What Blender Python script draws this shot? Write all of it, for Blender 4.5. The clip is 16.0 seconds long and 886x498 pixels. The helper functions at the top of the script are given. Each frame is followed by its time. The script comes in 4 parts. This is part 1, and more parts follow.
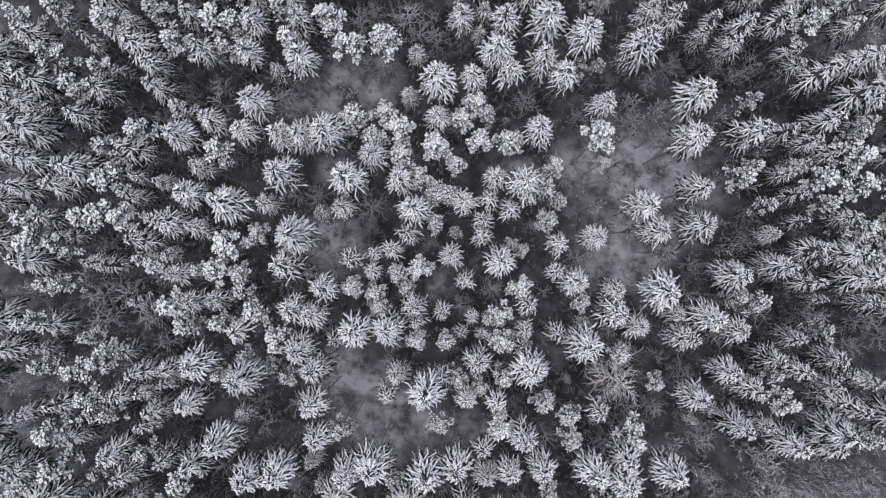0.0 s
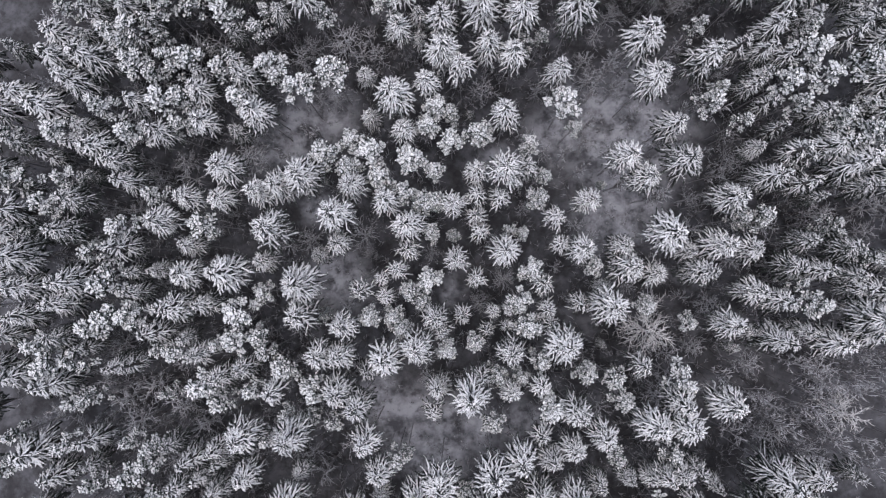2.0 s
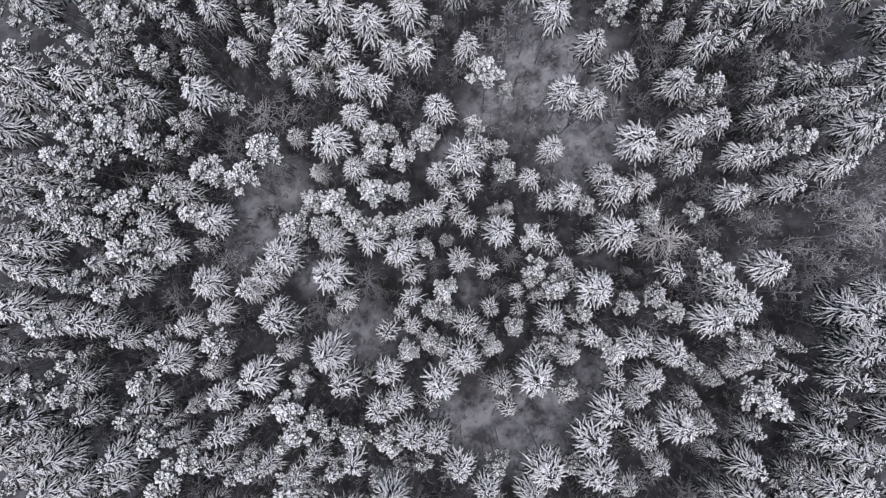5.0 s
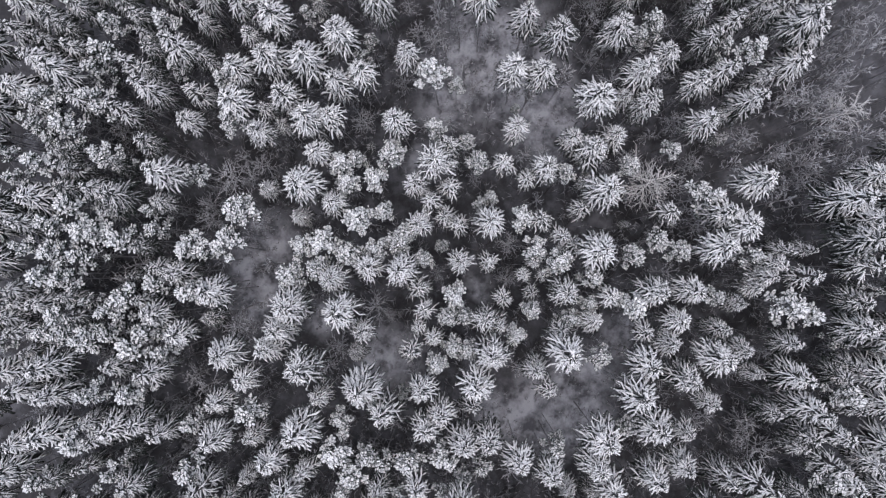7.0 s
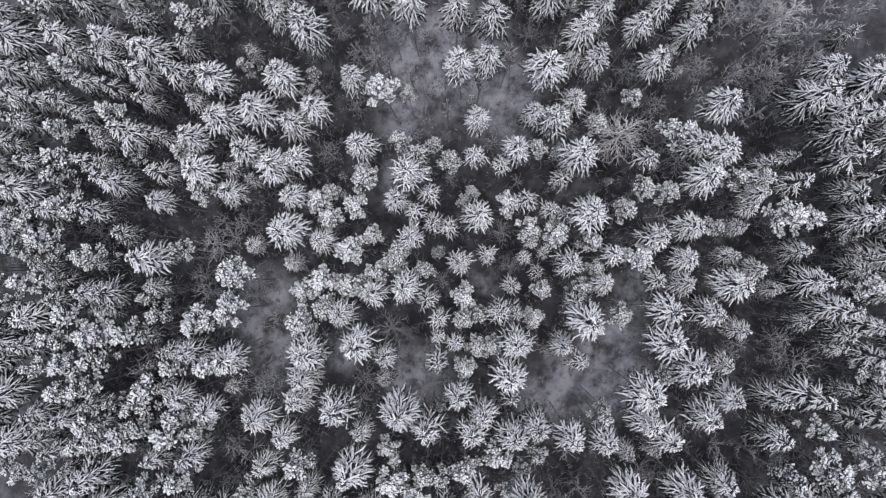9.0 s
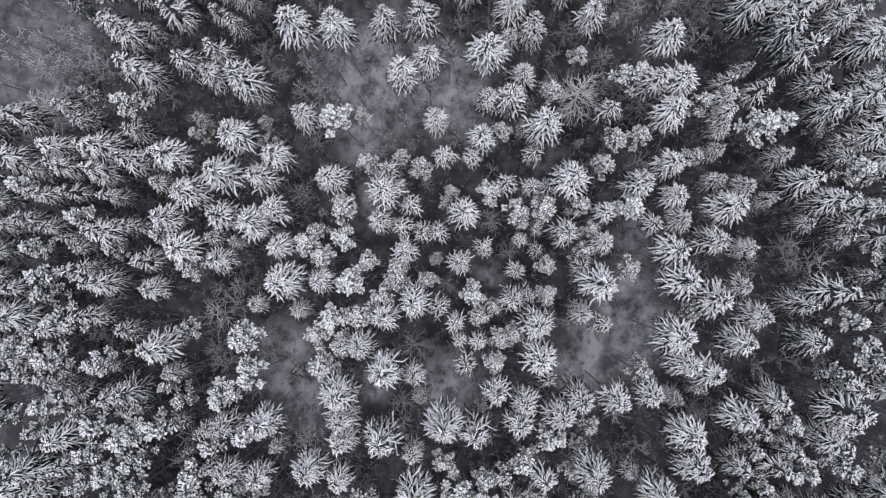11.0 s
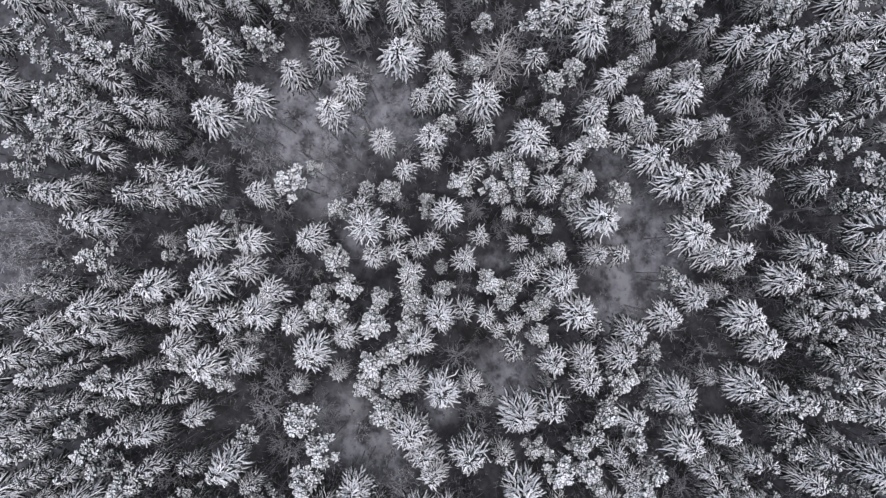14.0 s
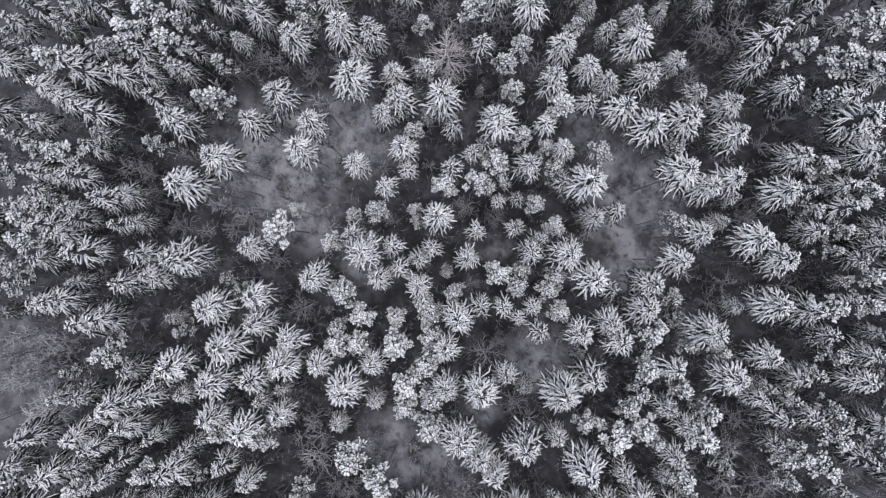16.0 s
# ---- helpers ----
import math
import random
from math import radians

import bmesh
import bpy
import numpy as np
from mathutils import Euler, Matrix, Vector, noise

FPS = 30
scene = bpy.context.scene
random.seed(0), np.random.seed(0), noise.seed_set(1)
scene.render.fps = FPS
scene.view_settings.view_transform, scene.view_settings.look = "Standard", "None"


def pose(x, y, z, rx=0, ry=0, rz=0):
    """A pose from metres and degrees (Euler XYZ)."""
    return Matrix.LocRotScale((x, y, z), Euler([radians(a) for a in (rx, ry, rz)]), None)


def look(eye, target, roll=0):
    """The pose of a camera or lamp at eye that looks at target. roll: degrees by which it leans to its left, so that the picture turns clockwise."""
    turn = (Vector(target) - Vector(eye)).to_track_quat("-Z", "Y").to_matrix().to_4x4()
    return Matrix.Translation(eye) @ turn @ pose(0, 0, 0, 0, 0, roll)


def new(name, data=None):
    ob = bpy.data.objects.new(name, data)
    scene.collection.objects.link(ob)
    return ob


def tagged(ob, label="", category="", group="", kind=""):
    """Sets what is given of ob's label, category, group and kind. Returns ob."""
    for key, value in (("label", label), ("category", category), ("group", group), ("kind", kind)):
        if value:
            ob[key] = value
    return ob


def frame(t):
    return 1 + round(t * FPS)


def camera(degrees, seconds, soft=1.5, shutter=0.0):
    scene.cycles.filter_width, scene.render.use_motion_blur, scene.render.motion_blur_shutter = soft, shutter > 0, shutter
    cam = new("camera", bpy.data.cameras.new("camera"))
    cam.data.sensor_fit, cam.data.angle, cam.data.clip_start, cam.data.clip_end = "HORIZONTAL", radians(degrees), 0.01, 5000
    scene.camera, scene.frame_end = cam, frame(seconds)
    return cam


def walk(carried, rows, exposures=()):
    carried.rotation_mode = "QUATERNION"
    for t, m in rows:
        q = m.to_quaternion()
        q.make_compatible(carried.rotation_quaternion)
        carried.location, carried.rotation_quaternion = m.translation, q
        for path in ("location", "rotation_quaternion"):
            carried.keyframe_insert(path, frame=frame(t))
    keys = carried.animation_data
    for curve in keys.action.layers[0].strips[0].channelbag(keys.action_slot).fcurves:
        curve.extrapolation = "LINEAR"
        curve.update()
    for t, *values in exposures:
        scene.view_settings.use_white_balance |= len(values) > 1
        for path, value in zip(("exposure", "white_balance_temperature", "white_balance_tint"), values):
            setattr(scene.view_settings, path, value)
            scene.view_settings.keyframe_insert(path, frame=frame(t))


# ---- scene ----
cam = camera(75, 16.0, soft=1.15)

# the camera hovers over the wood, looks down and turns: seconds, x, y, height, turn in degrees
PATH = [
    (0, 0.637, -0.366, 70.33, 0.12), (0.5, 0.493, -0.307, 70.31, -4.01), (1, 0.355, -0.248, 70.30, -8.14), (1.5, 0.229, -0.188, 70.28, -12.26),
    (2, 0.116, -0.129, 70.26, -16.43), (2.5, 0.017, -0.074, 70.25, -20.71), (3, -0.058, -0.032, 70.23, -25.06), (3.5, -0.103, -0.011, 70.21, -29.44),
    (4, -0.125, 0.005, 70.19, -33.91), (4.5, -0.131, 0.031, 70.17, -38.51), (5, -0.128, 0.068, 70.15, -43.10), (5.5, -0.116, 0.109, 70.12, -47.52),
    (6, -0.096, 0.143, 70.10, -51.71), (6.5, -0.069, 0.158, 70.08, -55.67), (7, -0.034, 0.160, 70.05, -59.49), (7.5, 0.007, 0.156, 70.03, -63.29),
    (8, 0.045, 0.147, 70.00, -67.18), (8.5, 0.071, 0.132, 69.97, -71.23), (9, 0.089, 0.107, 69.94, -75.38), (9.5, 0.104, 0.073, 69.92, -79.56),
    (10, 0.115, 0.037, 69.89, -83.68), (10.5, 0.120, 0.008, 69.85, -87.72), (11, 0.121, -0.007, 69.82, -91.80), (11.5, 0.115, -0.001, 69.79, -96.04),
    (12, 0.103, 0.034, 69.76, -100.34), (12.5, 0.086, 0.098, 69.72, -104.57), (13, 0.071, 0.188, 69.69, -108.77), (13.5, 0.068, 0.293, 69.65, -112.98),
    (14, 0.082, 0.396, 69.62, -117.01), (14.5, 0.117, 0.479, 69.58, -120.72), (15, 0.162, 0.546, 69.54, -124.39), (15.5, 0.205, 0.602, 69.50, -128.27),
    (16, 0.245, 0.653, 69.46, -132.31)]
half_width = 784 / math.tan(radians(37.5))
LEAN = Vector((29, -18, -half_width)).rotation_difference(Vector((0, 0, -1))).to_matrix().to_4x4()
walk(cam, [(t, Matrix.Translation((x, y, z)) @ Matrix.Rotation(radians(a), 4, "Z") @ LEAN) for t, x, y, z, a in PATH],
     [(0.0, 0.68, 6200, 16), (16.0, 0.67, 6170, 15)])

# ---- light: an overcast winter sky ----
world = bpy.data.worlds.new("overcast_sky")
scene.world = world
world.use_nodes = True
wn = world.node_tree.nodes
sky = wn.new("ShaderNodeTexSky")
sky.sky_type, sky.sun_disc = "NISHITA", False
sky.sun_elevation, sky.sun_rotation = radians(84), radians(224)
sky.air_density, sky.dust_density, sky.ozone_density = 1.0, 6.0, 0.6
wn["Background"].inputs["Strength"].default_value = 0.05
world.node_tree.links.new(sky.outputs["Color"], wn["Background"].inputs["Color"])
sun = new("sun", bpy.data.lights.new("sun", "SUN"))
sun.data.energy, sun.data.angle, sun.data.color = 1.75, radians(110), (0.95, 0.97, 1.0)
sun.matrix_world = look((0, 0, 200), (-math.sin(radians(224)) * 20, -math.cos(radians(224)) * 20, 0))


# ---- materials ----
def material(name, rough):
    m = bpy.data.materials.new(name)
    m.use_nodes = True
    bsdf = m.node_tree.nodes["Principled BSDF"]
    bsdf.inputs["Roughness"].default_value = rough
    bsdf.inputs["Specular IOR Level"].default_value = 0.25
    return m, m.node_tree.nodes, m.node_tree.links, bsdf


def noise_at(nodes, links, scale, detail=4.0, rough=0.6, world_space=False):
    n = nodes.new("ShaderNodeTexNoise")
    n.inputs["Scale"].default_value, n.inputs["Detail"].default_value, n.inputs["Roughness"].default_value = scale, detail, rough
    c = nodes.new("ShaderNodeNewGeometry" if world_space else "ShaderNodeTexCoord")
    links.new(c.outputs["Position" if world_space else "Object"], n.inputs["Vector"])
    return n.outputs["Fac"]


def ramp(nodes, links, fac, *stops):
    r = nodes.new("ShaderNodeValToRGB")
    while len(r.color_ramp.elements) < len(stops):
        r.color_ramp.elements.new(0.5)
    for e, (p, c) in zip(r.color_ramp.elements, stops):
        e.position, e.color = p, (*c, 1)
    links.new(fac, r.inputs["Fac"])
    return r.outputs["Color"]


def mixed(nodes, links, fac, a, b):
    m = nodes.new("ShaderNodeMix")
    m.data_type = "RGBA"
    if isinstance(fac, float):
        m.inputs[0].default_value = fac
    else:
        links.new(fac, m.inputs[0])
    for socket, v in ((m.inputs[6], a), (m.inputs[7], b)):
        if isinstance(v, tuple):
            socket.default_value = (*v, 1)
        else:
            links.new(v, socket)
    return m.outputs[2]


def bump(nodes, links, bsdf, height, strength, distance):
    b = nodes.new("ShaderNodeBump")
    b.inputs["Strength"].default_value, b.inputs["Distance"].default_value = strength, distance
    links.new(height, b.inputs["Height"])
    links.new(b.outputs["Normal"], bsdf.inputs["Normal"])


def upward(nodes, links, low, high, wobble, scale=3.0):
    """How far a face looks up, broken by noise: where snow holds."""
    g = nodes.new("ShaderNodeNewGeometry")
    sep = nodes.new("ShaderNodeSeparateXYZ")
    links.new(g.outputs["Normal"], sep.inputs[0])
    n = noise_at(nodes, links, scale, 3)
    add = nodes.new("ShaderNodeMath")
    add.operation = "MULTIPLY_ADD"
    links.new(n, add.inputs[0])
    add.inputs[1].default_value = wobble
    links.new(sep.outputs["Z"], add.inputs[2])
    r = nodes.new("ShaderNodeMapRange")
    r.inputs["From Min"].default_value, r.inputs["From Max"].default_value = low, high
    links.new(add.outputs[0], r.inputs["Value"])
    return r.outputs["Result"]


def snow_material(name, bareness):
    """Snow that lies along a bough and lets the needles show through in flecks and on the flanks."""
    m, n, l, b = material(name, 0.75)
    info = n.new("ShaderNodeObjectInfo")
    fine = ramp(n, l, noise_at(n, l, 8.5, 4, 0.65), (0.34, (0.18, 0.185, 0.185)), (0.44, (0.92, 0.922, 0.925)), (1.0, (0.96, 0.962, 0.965)))
    frost = ramp(n, l, info.outputs["Random"], (0.0, (0.84, 0.845, 0.85)), (0.5, (0.98, 0.982, 0.985)), (1.0, (1.0, 1.0, 1.0)))
    mul = n.new("ShaderNodeMix")
    mul.data_type, mul.blend_type = "RGBA", "MULTIPLY"
    mul.inputs[0].default_value = 1.0
    l.new(fine, mul.inputs[6])
    l.new(frost, mul.inputs[7])
    under = ramp(n, l, noise_at(n, l, 5.0, 4), (0.3, (0.025, 0.033, 0.028)), (0.7, (0.09, 0.097, 0.09)))
    l.new(mixed(n, l, upward(n, l, 0.46 + bareness, 0.86 + bareness, 1.4, 6.0), under, mul.outputs[2]), b.inputs["Base Color"])
    bump(n, l, b, noise_at(n, l, 10.0, 4), 0.9, 0.10)
    return m


def needle_material():
    m, n, l, b = material("dark_needles", 0.8)
    c = ramp(n, l, noise_at(n, l, 5.0, 4), (0.3, (0.018, 0.024, 0.020)), (0.6, (0.038, 0.047, 0.040)), (0.85, (0.09, 0.10, 0.095)))
    l.new(mixed(n, l, upward(n, l, 0.5, 1.5, 0.8, 4.0), c, (0.34, 0.35, 0.36)), b.inputs["Base Color"])
    return m


def tuft_material():
    m, n, l, b = material("snowy_needle_tufts", 0.8)
    dark = ramp(n, l, noise_at(n, l, 7.0, 4), (0.3, (0.02, 0.03, 0.024)), (0.7, (0.06, 0.075, 0.06)))
    white = ramp(n, l, noise_at(n, l, 5.0, 4), (0.3, (0.62, 0.64, 0.67)), (0.6, (0.88, 0.89, 0.91)))
    l.new(mixed(n, l, upward(n, l, 0.95, 1.35, 0.7), dark, white), b.inputs["Base Color"])
    bump(n, l, b, noise_at(n, l, 9.0, 4), 0.8, 0.12)
    return m


def frost_material():
    """Pine tufts caked with snow: white clots above, dark needles between them, on flanks and below."""
    m, n, l, b = material("snow_caked_tufts", 0.8)
    white = ramp(n, l, noise_at(n, l, 7.0, 4, 0.65), (0.36, (0.26, 0.27, 0.265)), (0.50, (0.82, 0.822, 0.825)))
    dark = ramp(n, l, noise_at(n, l, 9.0, 3), (0.3, (0.036, 0.054, 0.042)), (0.7, (0.12, 0.155, 0.135)))
    l.new(mixed(n, l, upward(n, l, 1.10, 1.75, 2.0, 4.0), dark, white), b.inputs["Base Color"])
    bump(n, l, b, noise_at(n, l, 9.0, 4), 0.9, 0.1)
    return m


def bark_material():
    m, n, l, b = material("bark", 0.9)
    c = ramp(n, l, noise_at(n, l, 4.0, 5), (0.3, (0.18, 0.175, 0.18)), (0.7, (0.38, 0.375, 0.385)))
    l.new(c, b.inputs["Base Color"])
    bump(n, l, b, noise_at(n, l, 18.0, 4), 0.7, 0.03)
    return m


def twig_material():
    m, n, l, b = material("frosted_twigs", 0.85)
    wood = ramp(n, l, noise_at(n, l, 3.0, 4), (0.3, (0.075, 0.07, 0.07)), (0.7, (0.20, 0.19, 0.195)))
    l.new(mixed(n, l, upward(n, l, 0.45, 1.1, 0.5), wood, (0.52, 0.53, 0.55)), b.inputs["Base Color"])
    return m


def pale_material():
    m, n, l, b = material("rime_covered_twigs", 0.85)
    wood = ramp(n, l, noise_at(n, l, 3.0, 4), (0.3, (0.20, 0.19, 0.18)), (0.7, (0.42, 0.405, 0.39)))
    l.new(mixed(n, l, upward(n, l, 0.3, 0.9, 0.5), wood, (0.72, 0.72, 0.72)), b.inputs["Base Color"])
    return m


def brush_material():
    m, n, l, b = material("dark_brush", 0.85)
    wood = ramp(n, l, noise_at(n, l, 1.5, 4), (0.3, (0.05, 0.047, 0.047)), (0.7, (0.16, 0.15, 0.148)))
    l.new(mixed(n, l, upward(n, l, 0.75, 1.3, 0.5), wood, (0.5, 0.51, 0.53)), b.inputs["Base Color"])
    return m


def ground_material():
    m, n, l, b = material("thin_forest_snow", 0.85)
    # canopy shade is painted into the snow tone, open light into the clearings' tone
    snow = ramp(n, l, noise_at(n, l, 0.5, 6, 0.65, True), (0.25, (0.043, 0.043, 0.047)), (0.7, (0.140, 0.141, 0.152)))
    lit_snow = ramp(n, l, noise_at(n, l, 0.42, 6, 0.62, True), (0.37, (0.09, 0.0905, 0.098)), (0.61, (0.40, 0.403, 0.428)))
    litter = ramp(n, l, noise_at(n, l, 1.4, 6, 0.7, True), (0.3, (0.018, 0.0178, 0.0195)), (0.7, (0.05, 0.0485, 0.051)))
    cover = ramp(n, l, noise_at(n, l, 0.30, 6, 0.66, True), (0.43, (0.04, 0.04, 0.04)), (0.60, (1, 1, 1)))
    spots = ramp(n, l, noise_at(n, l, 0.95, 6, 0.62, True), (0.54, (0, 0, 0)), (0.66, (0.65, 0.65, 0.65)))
    drift_light = n.new("ShaderNodeAttribute")
    drift_light.attribute_name = "drift_light"
    l.new(mixed(n, l, spots, mixed(n, l, drift_light.outputs["Fac"], mixed(n, l, cover, litter, snow), lit_snow), litter), b.inputs["Base Color"])
    bump(n, l, b, noise_at(n, l, 2.2, 5, 0.6, True), 0.5, 0.15)
    return m


SNOW, THIN, NEEDLES, TUFT, FROST, BARK, TWIG, PALE, BRUSH, GROUND = (snow_material("bough_snow", 0.50), snow_material("thin_bough_snow", 0.62), needle_material(), tuft_material(), frost_material(), bark_material(),
                                           twig_material(), pale_material(), brush_material(), ground_material())


# ---- meshes ----
class Shape:
    """Gathers points and faces of one mesh, with up to two materials."""

    def __init__(self):
        self.points, self.faces, self.slots, self.slot = [], [], [], 0

    def face(self, *f):
        self.faces.append(f)
        self.slots.append(self.slot)

    def strand(self, line, widths, flat=0.7, sides=3):
        """A three-sided tapering rod along a line of points that ends in a tip; with two sides, a ridge of snow that lies on needles."""
        base = len(self.points)
        way = line[-1] - line[0]
        side = way.cross(Vector((0, 0, 1)))
        side = side.normalized() if side.length > 1e-4 else Vector((1, 0, 0))
        up = side.cross(way).normalized()
        for p, w in zip(line[:-1], widths):
            self.points += [p + side * w, p + up * w * flat, p - side * w]
        self.points.append(line[-1])
        tip = len(self.points) - 1
        for i in range(len(line) - 2):
            p, q = base + 3 * i, base + 3 * i + 3
            for j in range(sides):
                k = (j + 1) % 3
                self.face(p + j, p + k, q + k, q + j)
        for j in range(sides):
            self.face(tip - 3 + j, tip - 3 + (j + 1) % 3, tip)

    def bud(self, p, q, w):
        """A short blunt rod that widens from p to a rounded end beyond q."""
        base = len(self.points)
        way = (q - p).normalized()
        side = way.cross(Vector((0, 0, 1)))
        side = side.normalized() if side.length > 1e-4 else Vector((1, 0, 0))
        up = side.cross(way)
        self.points += [p, q + side * w, q + up * w * 0.9, q - side * w, q + way * w * 0.9]
        for j in (1, 2, 3):
            k = j % 3 + 1
            self.face(base, base + k, base + j)
            self.face(base + j, base + k, base + 4)

    def tube(self, line, widths, sides=6):
        base = len(self.points)
        for p, w in zip(line, widths):
            for j in range(sides):
                a = 2 * math.pi * j / sides
                self.points.append(p + Vector((math.cos(a) * w, math.sin(a) * w, 0)))
        for i in range(len(line) - 1):
            for j in range(sides):
                k = (j + 1) % sides
                p, q = base + i * sides, base + (i + 1) * sides
                self.face(p + j, p + k, q + k, q + j)
        self.face(*(base + (len(line) - 1) * sides + j for j in range(sides)))

    def lump(self, centre, size, rng, squash=0.7, way=None, stretch=0.6):
        """A small uneven rounded clod, drawn out along way where that is given."""
        points, faces = LUMP
        base = len(self.points)
        turn = Euler((rng.uniform(-3, 3), rng.uniform(-3, 3), rng.uniform(0, 6))).to_matrix()
        for p in points:
            q = (turn @ p) * rng.uniform(0.80, 1.18)
            q.z *= squash
            if way:
                q += way * (q.dot(way) * stretch)
            self.points.append(centre + q * size)
        for f in faces:
            self.face(*(base + i for i in f))

    def add(self, other):
        base = len(self.points)
        self.points += other.points
        self.faces += [tuple(base + i for i in f) for f in other.faces]
        self.slots += other.slots

    def only(self, slot):
        """The faces of one material, as a shape of their own."""
        s, seen = Shape(), {}
        for f, k in zip(self.faces, self.slots):
            if k == slot:
                for i in f:
                    if i not in seen:
                        seen[i] = len(s.points)
                        s.points.append(self.points[i])
                s.face(*(seen[i] for i in f))
        return s

    def mesh(self, name, *mats):
        me = bpy.data.meshes.new(name)
        me.from_pydata([tuple(p) for p in self.points], [], self.faces)
        for m in mats:
            me.materials.append(m)
        me.polygons.foreach_set("material_index", self.slots)
        me.shade_smooth()
        me.update()
        return me


def clod():
    """Points and faces of a rounded clod: an icosahedron."""
    g = (1 + math.sqrt(5)) / 2
    points = [Vector(v).normalized() for i in (-1, 1) for j in (-g, g) for v in ((i, j, 0), (0, i, j), (j, 0, i))]
    near = 1.1
    faces = []
    for i in range(12):
        for j in range(i + 1, 12):
            for k in range(j + 1, 12):
                p, q, r = points[i], points[j], points[k]
                if max((p - q).length, (q - r).length, (p - r).length) < near:
                    faces.append((i, j, k) if (q - p).cross(r - p).dot(p) > 0 else (i, k, j))
    return points, faces


LUMP = clod()
UP = Vector((0, 0, 1))


def bough(root, angle, length, droop, rng, forks, coarse=False, bold=1.0):
    """One spruce bough: a hanging limb that splits into crooked fingers with short side twigs, dark needles below and a load of snow on top."""
    s = Shape()
    out = Vector((math.cos(angle), math.sin(angle), 0))
    side = Vector((-out.y, out.x, 0))
    bend, turned = rng.uniform(-0.22, 0.22), rng.randint(0, 1)
    low = Vector((0, 0, -0.13)) - out * 0.03
    wide = (0.078 + 0.007 * length) * bold * rng.uniform(0.85, 1.2)

    def place(f, across=0.0):
        return root + out * (length * f) + side * (bend * length * f * f + across) + UP * (length * (0.26 * f - droop * f * f))

    def finger(line, w, dark, twigs):
        line = [line[0]] + [p + side * rng.uniform(-0.10, 0.10) + out * rng.uniform(-0.06, 0.06) + UP * rng.uniform(-0.08, 0.08) for p in line[1:]]
        last = (line[-1] - line[-2]).normalized()
        s.slot = 1
        s.strand([*line, line[-1] + last * w * rng.uniform(0.6, 1.0)],
                 [w * rng.uniform(0.4, 0.6), *(w * rng.uniform(0.8, 1.25) for p in line[1:-1]), w * rng.uniform(0.75, 1.1)], 1.6, 2)
        for i in range(twigs):
            n = rng.randrange(1, len(line))
            p = line[n - 1].lerp(line[n], rng.uniform(0.2, 0.95))
            way = (line[n] - line[n - 1]).normalized()
            hand = 1 if i % 2 else -1
            way = way * rng.uniform(0.7, 1.1) + way.cross(UP) * hand * rng.uniform(0.45, 0.8) + UP * rng.uniform(-0.2, 0.2)
            s.bud(p, p + way * rng.uniform(0.14, 0.30), w * rng.uniform(0.45, 0.75))
        if dark:
            s.slot = 0
            s.strand([line[0] + low, line[len(line) // 2] + low * 1.6, line[-1] + low * 1.2], [dark, dark * 1.8])

    finger([place(f) for f in ((0.08, 0.5, 0.97) if coarse else (0.08, 0.34, 0.58, 0.80, 0.98))], wide, wide * 1.2, 2 if coarse else 3)
    for i in range(forks):
        f = 0.10 + 0.55 * (i + rng.uniform(0.1, 0.9)) / forks
        hand = 1 if (i + turned) % 2 else -1
        g = min(1.02, f + rng.uniform(0.26, 0.46))
        spread = hand * length * (g - f) * rng.uniform(0.5, 1.2)
        finger([place(f), place(g, spread)] if coarse else [place(f), place(f + (g - f) * 0.5, spread * rng.uniform(0.6, 0.95)), place(g, spread)], wide * rng.uniform(0.75, 1.0),
               wide if i % 3 == 0 else 0, 0 if coarse else 1 + i % 2)
    return s


